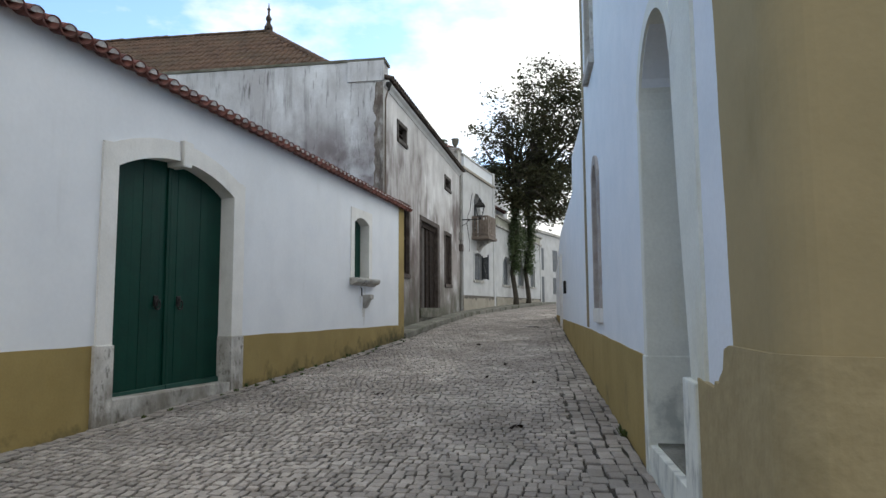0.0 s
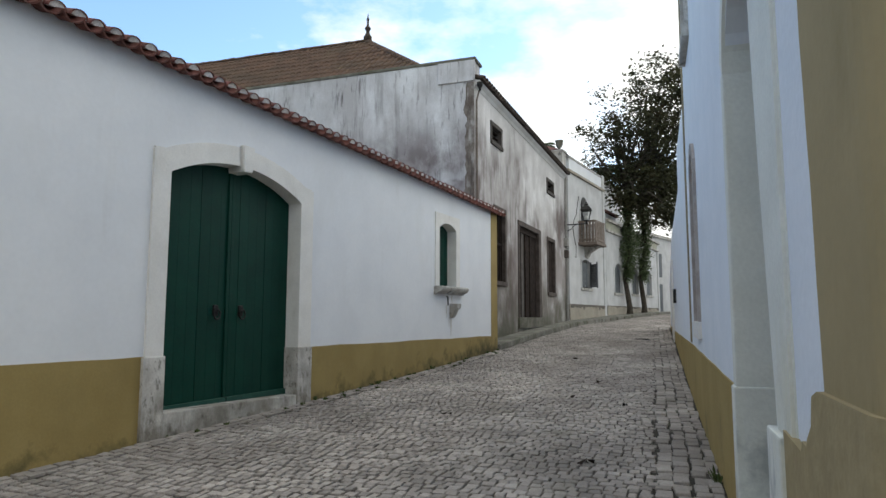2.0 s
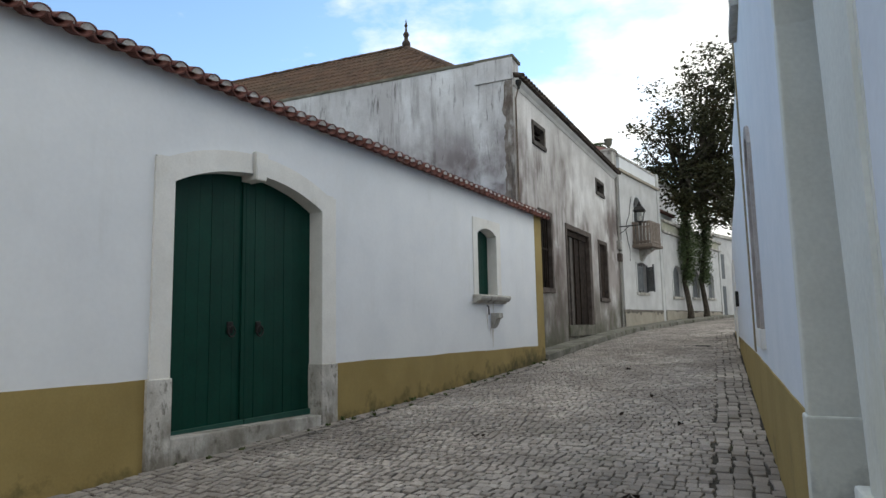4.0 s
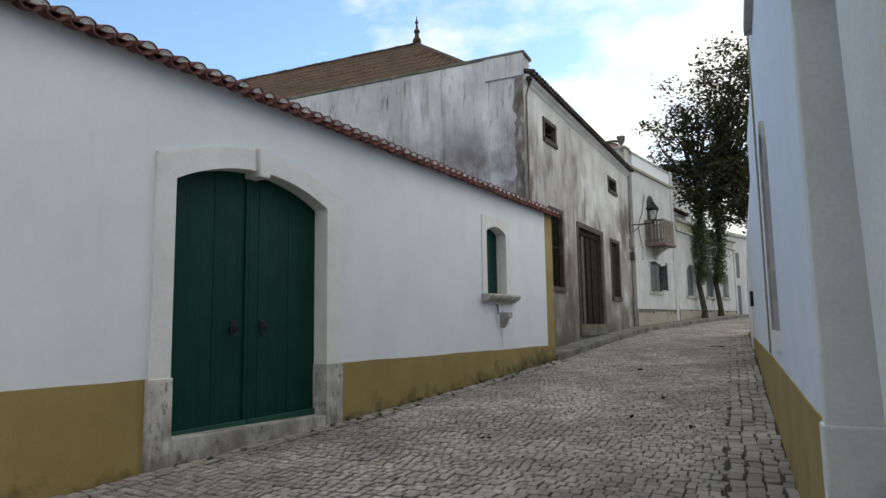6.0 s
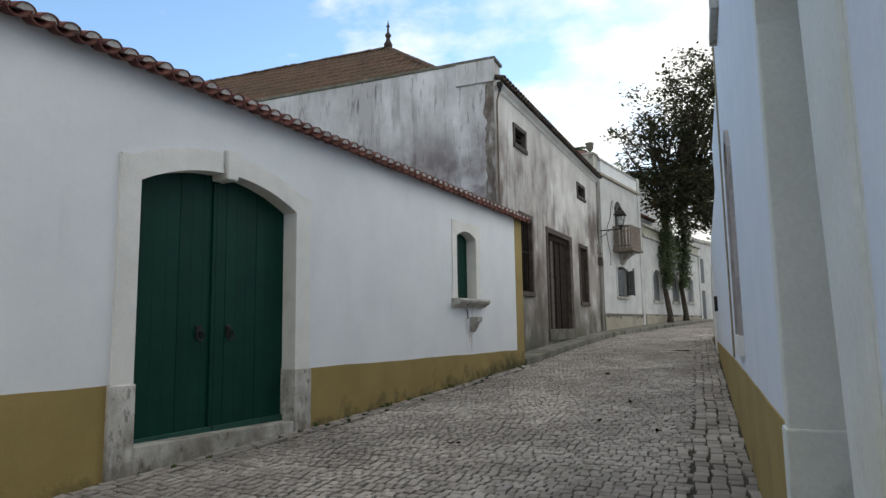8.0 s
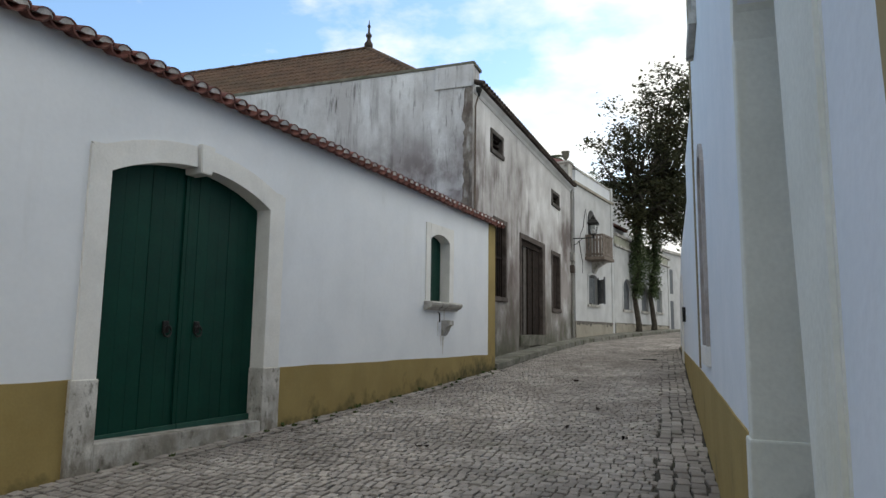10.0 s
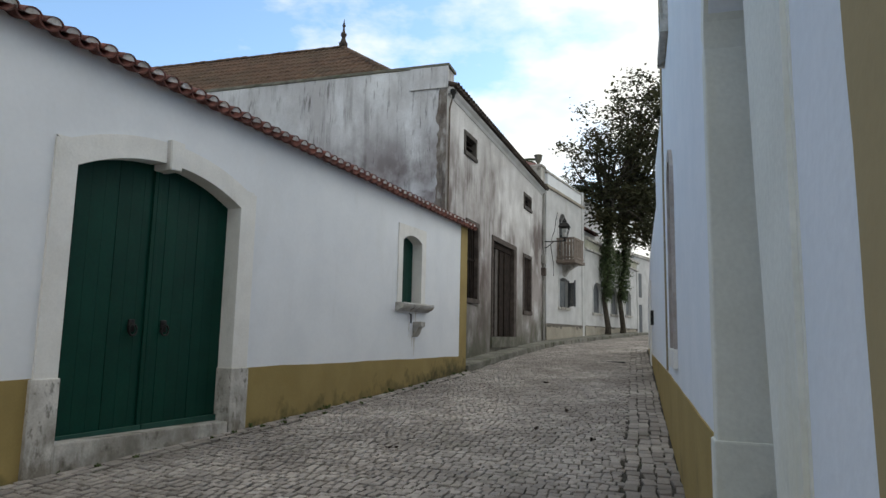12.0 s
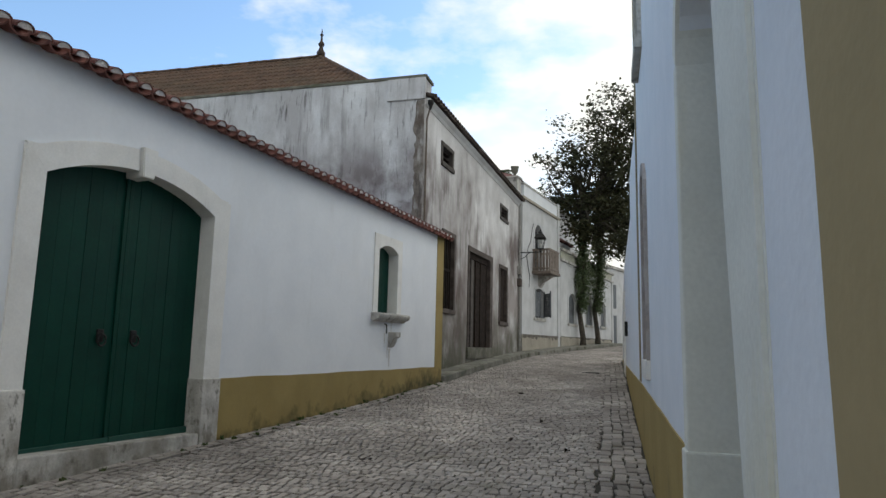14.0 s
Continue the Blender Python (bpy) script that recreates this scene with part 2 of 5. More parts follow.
PLASTER_OLD = mat("old_white_plaster", (0.50, 0.50, 0.50), (0.60, 0.60, 0.60), 0.9, 1.5, 30, 0.2, fine_amount=0.08,
                  stain=[((0.42, 0.40, 0.36), (1.5, 1.5, 0.4), (0.57, 0.8), 0.6)])
PLINTH_OLD = mat("old_cream_plinth", (0.33, 0.30, 0.245), (0.40, 0.365, 0.30), 0.92, 1.6, 30, 0.3, fine_amount=0.15,
                 stain=[((0.20, 0.18, 0.145), (2, 2, 1.6), (0.55, 0.78), 0.5)])
DRIP = mat("black_mould", (0.10, 0.09, 0.075), (0.19, 0.17, 0.15), 0.95, 5, 40, 0.3)
CORNICE = mat("mossy_cornice", (0.36, 0.36, 0.28), (0.48, 0.47, 0.39), 0.92, 2, 30, 0.3, fine_amount=0.2)
GREEN = mat("dark_green_paint", (0.002, 0.034, 0.023), (0.003, 0.042, 0.028), 0.55, 2.5, 30, 0.05, fine_amount=0.10, spec=0.18, vary=0.06)
GREEN_L = mat("worn_green_paint", (0.014, 0.062, 0.047), (0.02, 0.08, 0.06), 0.55, 4, 45, 0.1, fine_amount=0.2)
TERRA = mat("terracotta", (0.115, 0.045, 0.037), (0.18, 0.073, 0.058), 0.85, 9, 70, 0.4, fine_amount=0.25, vary=0.25,
            stain=[((0.14, 0.12, 0.10), (9, 9, 9), (0.55, 0.75), 0.6)])
TERRA_OLD = mat("lichened_terracotta", (0.085, 0.052, 0.036), (0.135, 0.08, 0.052), 0.92, 1.5, 12, 0.4, fine_amount=0.3,
                stain=[((0.075, 0.06, 0.04), (0.5, 0.5, 0.5), (0.45, 0.7), 0.6), ((0.20, 0.16, 0.09), (3, 3, 3), (0.6, 0.75), 0.6)])
TERRA_DK = mat("blackened_tile", (0.055, 0.045, 0.04), (0.11, 0.085, 0.07), 0.92, 5, 40, 0.4, fine_amount=0.3, vary=0.3)
MORTAR = mat("white_mortar", (0.55, 0.53, 0.50), (0.70, 0.68, 0.66), 0.95, 20, 80, 0.4, fine_amount=0.2, vary=0.15)
# Broad dark patches on setts: dirt, deepened to stand in for tree shade.
SETT = mat("limestone_sett", (0.285, 0.255, 0.232), (0.42, 0.382, 0.35), 0.8, 1.1, 55, 0.4, fine_amount=0.22, vary=0.24, island=True, spec=0.2,
           stain=[((0.15, 0.137, 0.125), (0.55, 0.55, 0.55), (0.42, 0.66), 0.62), ((0.12, 0.125, 0.075), (1.1, 1.1, 1.1), (0.60, 0.74), 0.4)])
SETT_O = mat("limestone_sett_single", (0.285, 0.255, 0.232), (0.42, 0.382, 0.35), 0.8, 1.1, 55, 0.4, fine_amount=0.22, vary=0.24, spec=0.2,
             stain=[((0.15, 0.137, 0.125), (0.55, 0.55, 0.55), (0.42, 0.66), 0.62), ((0.12, 0.125, 0.075), (1.1, 1.1, 1.1), (0.60, 0.74), 0.4)])
JOINT = mat("joint_earth", (0.032, 0.029, 0.024), (0.065, 0.058, 0.049), 0.98, 5, 60, 0.6, fine_amount=0.35,
            stain=[((0.05, 0.062, 0.025), (1.2, 1.2, 1.2), (0.55, 0.7), 0.7)])
WOOD_D = mat("dark_old_wood", (0.015, 0.011, 0.009), (0.036, 0.025, 0.020), 0.9, 7, 60, 0.3, fine_amount=0.3, vary=0.2, spec=0.12)
WOOD_G = mat("greyed_wood", (0.06, 0.052, 0.046), (0.115, 0.10, 0.09), 0.85, 7, 60, 0.4, fine_amount=0.3, vary=0.2)
WOOD_B = mat("weathered_balcony_wood", (0.15, 0.12, 0.10), (0.23, 0.19, 0.16), 0.85, 6, 60, 0.3, fine_amount=0.25, vary=0.15)
SHUT = mat("grey_painted_shutter", (0.10, 0.11, 0.12), (0.155, 0.168, 0.18), 0.6, 5, 50, 0.15, fine_amount=0.15)
IRON = mat("black_iron", (0.018, 0.018, 0.018), (0.04, 0.038, 0.036), 0.55, 20, 90, 0.3, metal=0.6)
# Near-black sheets in openings; the dark of unlit rooms put into the colour.
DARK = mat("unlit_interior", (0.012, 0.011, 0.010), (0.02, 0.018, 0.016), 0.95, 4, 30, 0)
ZINC = mat("grey_pipe", (0.27, 0.26, 0.24), (0.36, 0.35, 0.33), 0.6, 8, 40, 0.1, metal=0.2)
BARK = mat("bark", (0.045, 0.038, 0.03), (0.095, 0.082, 0.064), 0.95, 8, 40, 0.8, fine_amount=0.4, dist=0.03)
LEAF = mat("tree_leaf", (0.036, 0.04, 0.02), (0.08, 0.08, 0.038), 0.6, 0.5, 6, 0, vary=0.5, island=True, spec=0.35,
           stain=[((0.085, 0.045, 0.02), (0.6, 0.6, 0.6), (0.56, 0.7), 0.6)])
IVY = mat("ivy_leaf", (0.11, 0.15, 0.07), (0.18, 0.23, 0.12), 0.6, 1.5, 8, 0, vary=0.45, island=True, spec=0.35)
WEED = mat("weed", (0.05, 0.085, 0.025), (0.09, 0.12, 0.04), 0.7, 9, 40, 0, vary=0.3, island=True)
PALM = mat("palm_frond", (0.03, 0.05, 0.022), (0.06, 0.085, 0.035), 0.6, 2, 10, 0, vary=0.3, island=True)


def leafy(m):
    """Some light passes through the leaves."""
    n, l = m.node_tree.nodes, m.node_tree.links
    b, out = n["Principled BSDF"], n["Material Output"]
    tr, mx = n.new("ShaderNodeBsdfTranslucent"), n.new("ShaderNodeMixShader")
    l.new(b.inputs["Base Color"].links[0].from_socket, tr.inputs["Color"])
    mx.inputs["Fac"].default_value = 0.4
    l.new(b.outputs["BSDF"], mx.inputs[1])
    l.new(tr.outputs["BSDF"], mx.inputs[2])
    l.new(mx.outputs["Shader"], out.inputs["Surface"])


for m_ in (LEAF, IVY, PALM, WEED):
    leafy(m_)


def glass_mat():
    m = bpy.data.materials.new("window_glass")
    m.use_nodes = True
    b = m.node_tree.nodes["Principled BSDF"]
    b.inputs["Base Color"].default_value = (0.05, 0.06, 0.065, 1)
    b.inputs["Roughness"].default_value = 0.06
    b.inputs["Transmission Weight"].default_value = 0.35
    return m


GLASS = glass_mat()
LANTERN = bpy.data.materials.new("lantern_glass")
LANTERN.use_nodes = True
LANTERN.node_tree.nodes["Principled BSDF"].inputs["Base Color"].default_value = (0.9, 0.92, 0.92, 1)
LANTERN.node_tree.nodes["Principled BSDF"].inputs["Roughness"].default_value = 0.04
LANTERN.node_tree.nodes["Principled BSDF"].inputs["IOR"].default_value = 1.05
LANTERN.node_tree.nodes["Principled BSDF"].inputs["Transmission Weight"].default_value = 1.0

# ---------------------------------------------------------------- mesh helpers


def mesh_from(name, bm, material):
    me = bpy.data.meshes.new(name)
    bm.normal_update()
    bm.to_mesh(me)
    bm.free()
    me.materials.append(material)
    return me


def part(name, bm, material, parent, label="", smooth=False, kind=""):
    """One mesh object under a thing or a part."""
    me = bm if isinstance(bm, bpy.types.Mesh) else mesh_from(name, bm, material)
    if smooth:
        for p in me.polygons:
            p.use_smooth = True
    ob = new(name, me)
    ob.parent = parent
    return tagged(ob, label=label, kind=kind)


def thing(name, m, label="", category="", group="", kind=""):
    ob = new(name)
    ob.empty_display_size = 0.2
    ob.matrix_world = m
    return tagged(ob, label, category, group, kind)


def single(name, bm, material, m, label="", category="", group="", kind="", smooth=False):
    me = mesh_from(name, bm, material)
    if smooth:
        for p in me.polygons:
            p.use_smooth = True
    ob = new(name, me)
    ob.matrix_world = m
    return tagged(ob, label, category, group, kind)


def frm(ox, oy, ax, ay, z=0.0):
    """A frame on a wall: x out of the wall, y along it, z up."""
    k = math.hypot(ax, ay)
    ax, ay = ax / k, ay / k
    return Matrix(((ax, -ay, 0, ox), (ay, ax, 0, oy), (0, 0, 1, z), (0, 0, 0, 1)))


def box(bm, x0, x1, y0, y1, z0, z1, bevel=0.0, m=None):
    r = bmesh.ops.create_cube(bm, size=1.0)
    vs = r["verts"]
    for v in vs:
        v.co = Vector(((x0 + x1) / 2 + v.co.x * (x1 - x0), (y0 + y1) / 2 + v.co.y * (y1 - y0), (z0 + z1) / 2 + v.co.z * (z1 - z0)))
    if m is not None:
        for v in vs:
            v.co = m @ v.co
    if bevel:
        es = list({e for v in vs for e in v.link_edges})
        bmesh.ops.bevel(bm, geom=es, offset=bevel, segments=2, affect="EDGES", profile=0.6)
    return bm


def B(x0, x1, y0, y1, z0, z1, bevel=0.0, m=None):
    return box(bmesh.new(), x0, x1, y0, y1, z0, z1, bevel, m)


def prism(bm, pts, x0, x1):
    """A polygon in y, z (counter-clockwise seen from +x) from depth x0 to x1."""
    a = [bm.verts.new((x0, y, z)) for y, z in pts]
    b = [bm.verts.new((x1, y, z)) for y, z in pts]
    n = len(pts)
    bm.faces.new(b)
    bm.faces.new(a[::-1])
    for i in range(n):
        bm.faces.new((a[i], a[(i + 1) % n], b[(i + 1) % n], b[i]))
    return bm


def arc(y, ya, yb, z, rise):
    """Height of a flat arch over ya..yb at y."""
    if rise <= 0:
        return z
    c, h = (ya + yb) / 2, (yb - ya) / 2
    r = (h * h + rise * rise) / (2 * rise)
    return z + rise - r + math.sqrt(max(r * r - (y - c) ** 2, 0))


def wall_bm(y0, y1, z0, top, thick, openings, x1=0.0, seg=14):
    """A wall with openings (ya, yb, za, zb, rise) cut through it; top is a height or a function of y."""
    bm = bmesh.new()
    openings = [(a - 0.03, b + 0.03, c - 0.03, d + 0.03, e) for a, b, c, d, e in openings]   # room behind the frames
    f = top if callable(top) else (lambda y: top)
    cuts = [y0]
    for ya, yb, za, zb, rise in sorted(openings):
        cuts += [ya + (yb - ya) * i / (seg if rise > 0 else 1) for i in range((seg if rise > 0 else 1) + 1)]
    cuts.append(y1)
    if callable(top):
        extra = [y0 + (y1 - y0) * i / 24 for i in range(25)]
        cuts = sorted(set(cuts) | {e for e in extra if all(abs(e - c) > 0.02 for c in cuts)})
    for a, b in zip(cuts, cuts[1:]):
        if b - a < 1e-5:
            continue
        mid = (a + b) / 2
        hole = [o for o in openings if o[0] < mid < o[1]]
        if not hole:
            prism(bm, [(a, z0), (b, z0), (b, f(b)), (a, f(a))], x1 - thick, x1)
        else:
            ya, yb, za, zb, rise = hole[0]
            if za > z0:
                prism(bm, [(a, z0), (b, z0), (b, za), (a, za)], x1 - thick, x1)
            prism(bm, [(a, arc(a, ya, yb, zb, rise)), (b, arc(b, ya, yb, zb, rise)), (b, f(b)), (a, f(a))], x1 - thick, x1)
    return bm


def arch_ring(bm, o, w, x0, x1, ear=0.0, seg=16, s0=0.0, s1=1.0):
    """Segments of an arch ring over the opening o, w wide, running s0..s1 of its length."""
    ya, yb, za, zb, rise = o
    def io(s):
        yi = ya + (yb - ya) * s
        yo = ya - w + (yb - ya + 2 * w) * s
        return (yi, arc(yi, ya, yb, zb, rise)), (yo, arc(yo, ya - w + ear, yb + w - ear, zb + w, rise) if ya - w + ear < yo < yb + w - ear else zb + w)
    n = max(1, round(seg * (s1 - s0)))
    for i in range(n):
        a, b = s0 + (s1 - s0) * i / n, s0 + (s1 - s0) * (i + 1) / n
        (ia, oa), (ib, ob) = io(a), io(b)
        prism(bm, [ia, ib, ob, oa], x0, x1)
    return bm


def lathe(profile, seg=16, m=None):
    """A turned shape about z from (radius, height) pairs."""
    bm = bmesh.new()
    rings = []
    for r, z in profile:
        rings.append([bm.verts.new((r * math.cos(2 * math.pi * i / seg), r * math.sin(2 * math.pi * i / seg), z)) for i in range(seg)])
    for a, b in zip(rings, rings[1:]):
        for i in range(seg):
            bm.faces.new((a[i], a[(i + 1) % seg], b[(i + 1) % seg], b[i]))
    bm.faces.new(rings[0][::-1])
    bm.faces.new(rings[-1])
    if m is not None:
        bmesh.ops.transform(bm, matrix=m, verts=bm.verts)
    return bm


def tube(bm, pts, radii, seg=8):
    """A tube along points with a radius at each."""
    pts = [Vector(p) for p in pts]
    if not hasattr(radii, "__len__"):
        radii = [radii] * len(pts)
    rings = []
    upright = (pts[-1] - pts[0]).normalized().z > 0.8
    for i, p in enumerate(pts):
        d = (pts[min(i + 1, len(pts) - 1)] - pts[max(i - 1, 0)]).normalized()
        q = Vector((0, 0, 1)).rotation_difference(d) if upright else d.to_track_quat("Z", "Y")
        rings.append([bm.verts.new(p + q @ Vector((radii[i] * math.cos(2 * math.pi * k / seg), radii[i] * math.sin(2 * math.pi * k / seg), 0))) for k in range(seg)])
    for a, b in zip(rings, rings[1:]):
        for k in range(seg):
            bm.faces.new((a[k], a[(k + 1) % seg], b[(k + 1) % seg], b[k]))
    bm.faces.new(rings[0][::-1])
    bm.faces.new(rings[-1])
    return bm


# ---------------------------------------------------------------- ground
PROFILE_Y = [-40, -10, 0, 5.5, 9.7, 12.5, 15, 17.6, 22, 29, 35, 43, 50, 80, 400]
PROFILE_Z = [-1.6, -0.45, 0.0, 0.16, 0.31, 0.43, 0.56, 0.71, 0.96, 1.27, 1.50, 1.74, 1.82, 1.9, 1.9]


def ground_z(x, y):
    z = sum(float(np.interp(y + d, PROFILE_Y, PROFILE_Z)) for d in (-1.2, -0.6, 0, 0.6, 1.2)) / 5
    return z + 0.004 * (max(-6.0, min(3.0, x)) + 2.0)


def left_edge(y):
    """The x of the buildings' face along the left of the street."""
    if y < 17.75:
        return -4.94 + 0.1326 * (y - 6.85)
    if y < 29.3:
        return -4.05 + 0.0812 * (y - 17.6)
    return -3.0 + 0.2126 * (y - 29.33)



bm = bmesh.new()
gx = [-300, -60, -20, -8, -6] + [-6 + 0.5 * i for i in range(1, 17)] + [4, 10, 30, 120, 300]
gy = [-300, -60, -20] + [-10 + 1.0 * i for i in range(0, 71)] + [80, 120, 400]
grid = [[bm.verts.new((x, y, ground_z(x, y) - 0.021)) for x in gx] for y in gy]
for r0, r1 in zip(grid, grid[1:]):
    for i in range(len(gx) - 1):
        bm.faces.new((r0[i], r0[i + 1], r1[i + 1], r1[i]))
ground = single("ground", bm, JOINT, Matrix.Identity(4), "dark earth bed under the stone setts", "ground", kind="structure", smooth=True)

# ---------------------------------------------------------------- low white wall with the green gate
LW = frm(-4.94, 6.85, 0.9913, -0.1314)
GATE = (0.25, 2.68, 0.46, 3.27, 0.30)
WIN = (7.50, 8.38, 2.23, 3.52, 0.13)
EAVE_L = 4.46
eave_l = lambda u: EAVE_L - 0.0175 * (u + 1.4)
wall_left = single("wall_left", wall_bm(-16, 11.03, -1.6, lambda u: eave_l(u) + 0.10, 0.45, [GATE, WIN]), WHITE, LW,
                   "whitewashed plaster street wall under a tiled eave", "wall", kind="structure")
# painted ochre dado and corner strip, a hair proud of the wall
bm = bmesh.new()
wav = lambda y: 1.125 - 0.0042 * y + 0.006 * math.sin(y * 2.1) + 0.004 * math.sin(y * 5.3)
for y0, y1 in ((-16, 0.0), (2.98, 10.58)):
    n = int((y1 - y0) / 0.4) + 1
    for i in range(n):
        a, b = y0 + (y1 - y0) * i / n, y0 + (y1 - y0) * (i + 1) / n
        prism(bm, [(a, -1.5), (b, -1.5), (b, wav(b)), (a, wav(a))], 0.0, 0.008)
prism(bm, [(10.58, -1.0), (11.03, -1.0), (11.03, eave_l(11.03) + 0.09), (10.60, eave_l(10.6) + 0.09)], 0.0, 0.008)
prism(bm, [(11.03, -1.0), (11.035, -1.0), (11.035, eave_l(11.03) + 0.09), (11.03, eave_l(11.03) + 0.09)], -0.45, 0.008)
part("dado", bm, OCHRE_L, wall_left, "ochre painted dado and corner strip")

gate = thing("door_1", LW, "dark green double plank gate in a limestone surround, closed", "gate", kind="structure")
SW = 0.25
part("jamb", B(-0.40, 0.03, 0.0, 0.25, 1.10, 3.50, 0.008), STONE, gate)
part("jamb", B(-0.40, 0.03, 2.68, 2.98, 1.10, 3.50, 0.008), STONE, gate)
for sa, sb in ((0.0, 0.46), (0.54, 1.0)):
    part("arch_stone", arch_ring(bmesh.new(), GATE, SW, -0.40, 0.031, 0.13, 20, sa, sb), STONE, gate)
bm = bmesh.new()
prism(bm, [(1.40, 3.50), (1.57, 3.50), (1.60, 3.86), (1.38, 3.86)], -0.40, 0.07)
bmesh.ops.bevel(bm, geom=bm.edges[:], offset=0.01, segments=2, affect="EDGES")
part("keystone", bm, STONE, gate, "limestone keystone")
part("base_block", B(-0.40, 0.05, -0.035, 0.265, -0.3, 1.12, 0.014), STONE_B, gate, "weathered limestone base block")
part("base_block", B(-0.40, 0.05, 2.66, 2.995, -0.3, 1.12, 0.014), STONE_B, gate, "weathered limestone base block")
bm = B(-0.45, 0.04, 0.265, 2.66, -0.3, 0.48, 0.014)
for v in bm.verts:                       # worn down towards the upper jamb
    if v.co.z > 0.3:
        v.co.z -= 0.045 * (v.co.y - 0.265) / 2.4
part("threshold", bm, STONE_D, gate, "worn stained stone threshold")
for k in (0, 1):
    y0, y1 = (0.25, 1.462) if k == 0 else (1.468, 2.68)
    bm = bmesh.new()
    prism(bm, [(y0, 0.47)] + [(y1, 0.47)] + [(y1 + (y0 - y1) * i / 8, arc(y1 + (y0 - y1) * i / 8, *GATE[:2], GATE[3], GATE[4]) + 0.02) for i in range(9)], -0.26, -0.225)
    leaf = part("door_leaf", bm, GREEN, gate)
    n = 7
    for i in range(n):
        a, b = y0 + (y1 - y0) * i / n + 0.002, y0 + (y1 - y0) * (i + 1) / n - 0.002
        bm = bmesh.new()
        prism(bm, [(a, 0.505), (b, 0.505)] + [(b + (a - b) * j / 3, arc(b + (a - b) * j / 3, *GATE[:2], GATE[3], GATE[4]) + 0.02) for j in range(4)], -0.226, -0.208 + 0.002 * ((i * 5) % 3))
        part("plank", bm, GREEN, leaf)
    bm = B(-0.206, -0.185, y1 - 0.05 if k == 0 else y0 - 0.001, y1 + 0.001 if k == 0 else y0 + 0.05, 0.518, 3.56, 0.005)
    part("meeting_stile", bm, GREEN, leaf)
    yk = 1.245 if k == 0 else 1.705
    bm = B(-0.21, -0.188, yk - 0.045, yk + 0.045, 1.575, 1.72, 0.012)
    tube(bm, [(-0.165, yk + 0.055 * math.sin(a), 1.60 + 0.065 * math.cos(a)) for a in [2 * math.pi * i / 14 for i in range(15)]], 0.011, 6)
    box(bm, -0.19, -0.155, yk - 0.015, yk + 0.015, 1.645, 1.675, 0.004)
    part("ring_knocker", bm, IRON, leaf, "black iron ring knocker", smooth=False)
    part("kick_board", B(-0.23, -0.17, y0 + 0.004, y1 - 0.004, 0.43, 0.515, 0.006), GREEN_L, leaf, "paler worn green bottom rail")

win = thing("window_1", LW, "small window with a green shutter and a moulded stone sill", "window", kind="structure")
part("jamb", B(-0.42, 0.02, WIN[0] - 0.20, WIN[0], 2.23, 3.84, 0.006), STONE, win)
part("jamb", B(-0.42, 0.02, WIN[1], WIN[1] + 0.20, 2.23, 3.84, 0.006), STONE, win)
bm = bmesh.new()
for i in range(12):
    a, b = WIN[0] - 0.0 + (WIN[1] - WIN[0]) * i / 12, WIN[0] + (WIN[1] - WIN[0]) * (i + 1) / 12
    prism(bm, [(a, arc(a, *WIN[:2], WIN[3], WIN[4])), (b, arc(b, *WIN[:2], WIN[3], WIN[4])), (b, 3.84), (a, 3.84)], -0.42, 0.02)
part("lintel", bm, STONE, win)
bm = bmesh.new()
prof = [(-0.40, 2.23), (-0.40, 2.06), (0.06, 2.06), (0.10, 2.10), (0.16, 2.12), (0.19, 2.16), (0.20, 2.20), (0.18, 2.23)]
va = [bm.verts.new((x, WIN[0] - 0.24, z)) for x, z in prof]
vb = [bm.verts.new((x, WIN[1] + 0.30, z)) for x, z in prof]
bm.faces.new(va)
bm.faces.new(vb[::-1])
for i in range(len(prof)):
    bm.faces.new((va[i], vb[i], vb[(i + 1) % len(prof)], va[(i + 1) % len(prof)]))
part("window_sill", bm, STONE_D, win, "projecting moulded limestone sill")
bm = bmesh.new()
prof = [(-0.1, 1.86), (0.19, 1.86), (0.19, 1.76), (0.13, 1.74), (0.09, 1.64), (0.04, 1.56), (-0.1, 1.50)]
va = [bm.verts.new((x, 8.05, z)) for x, z in prof]
vb = [bm.verts.new((x, 8.25, z)) for x, z in prof]
bm.faces.new(va)
bm.faces.new(vb[::-1])
for i in range(len(prof)):
    bm.faces.new((va[i], vb[i], vb[(i + 1) % len(prof)], va[(i + 1) % len(prof)]))
part("corbel", bm, STONE_D, win, "small stone corbel below the sill")
part("iron_pin", tube(bmesh.new(), [(-0.02, 7.88, 2.03), (0.04, 7.88, 2.0), (0.045, 7.88, 1.82)], 0.014, 6), IRON, win, "rusty iron pin")
for i in range(6):
    a = WIN[0] + (WIN[1] - WIN[0]) * i / 6
    part("shutter_plank", B(-0.25, -0.21, a + 0.003, a + (WIN[1] - WIN[0]) / 6 - 0.003, 2.24, 3.66, 0.004), GREEN, win, "dark green shutter plank")

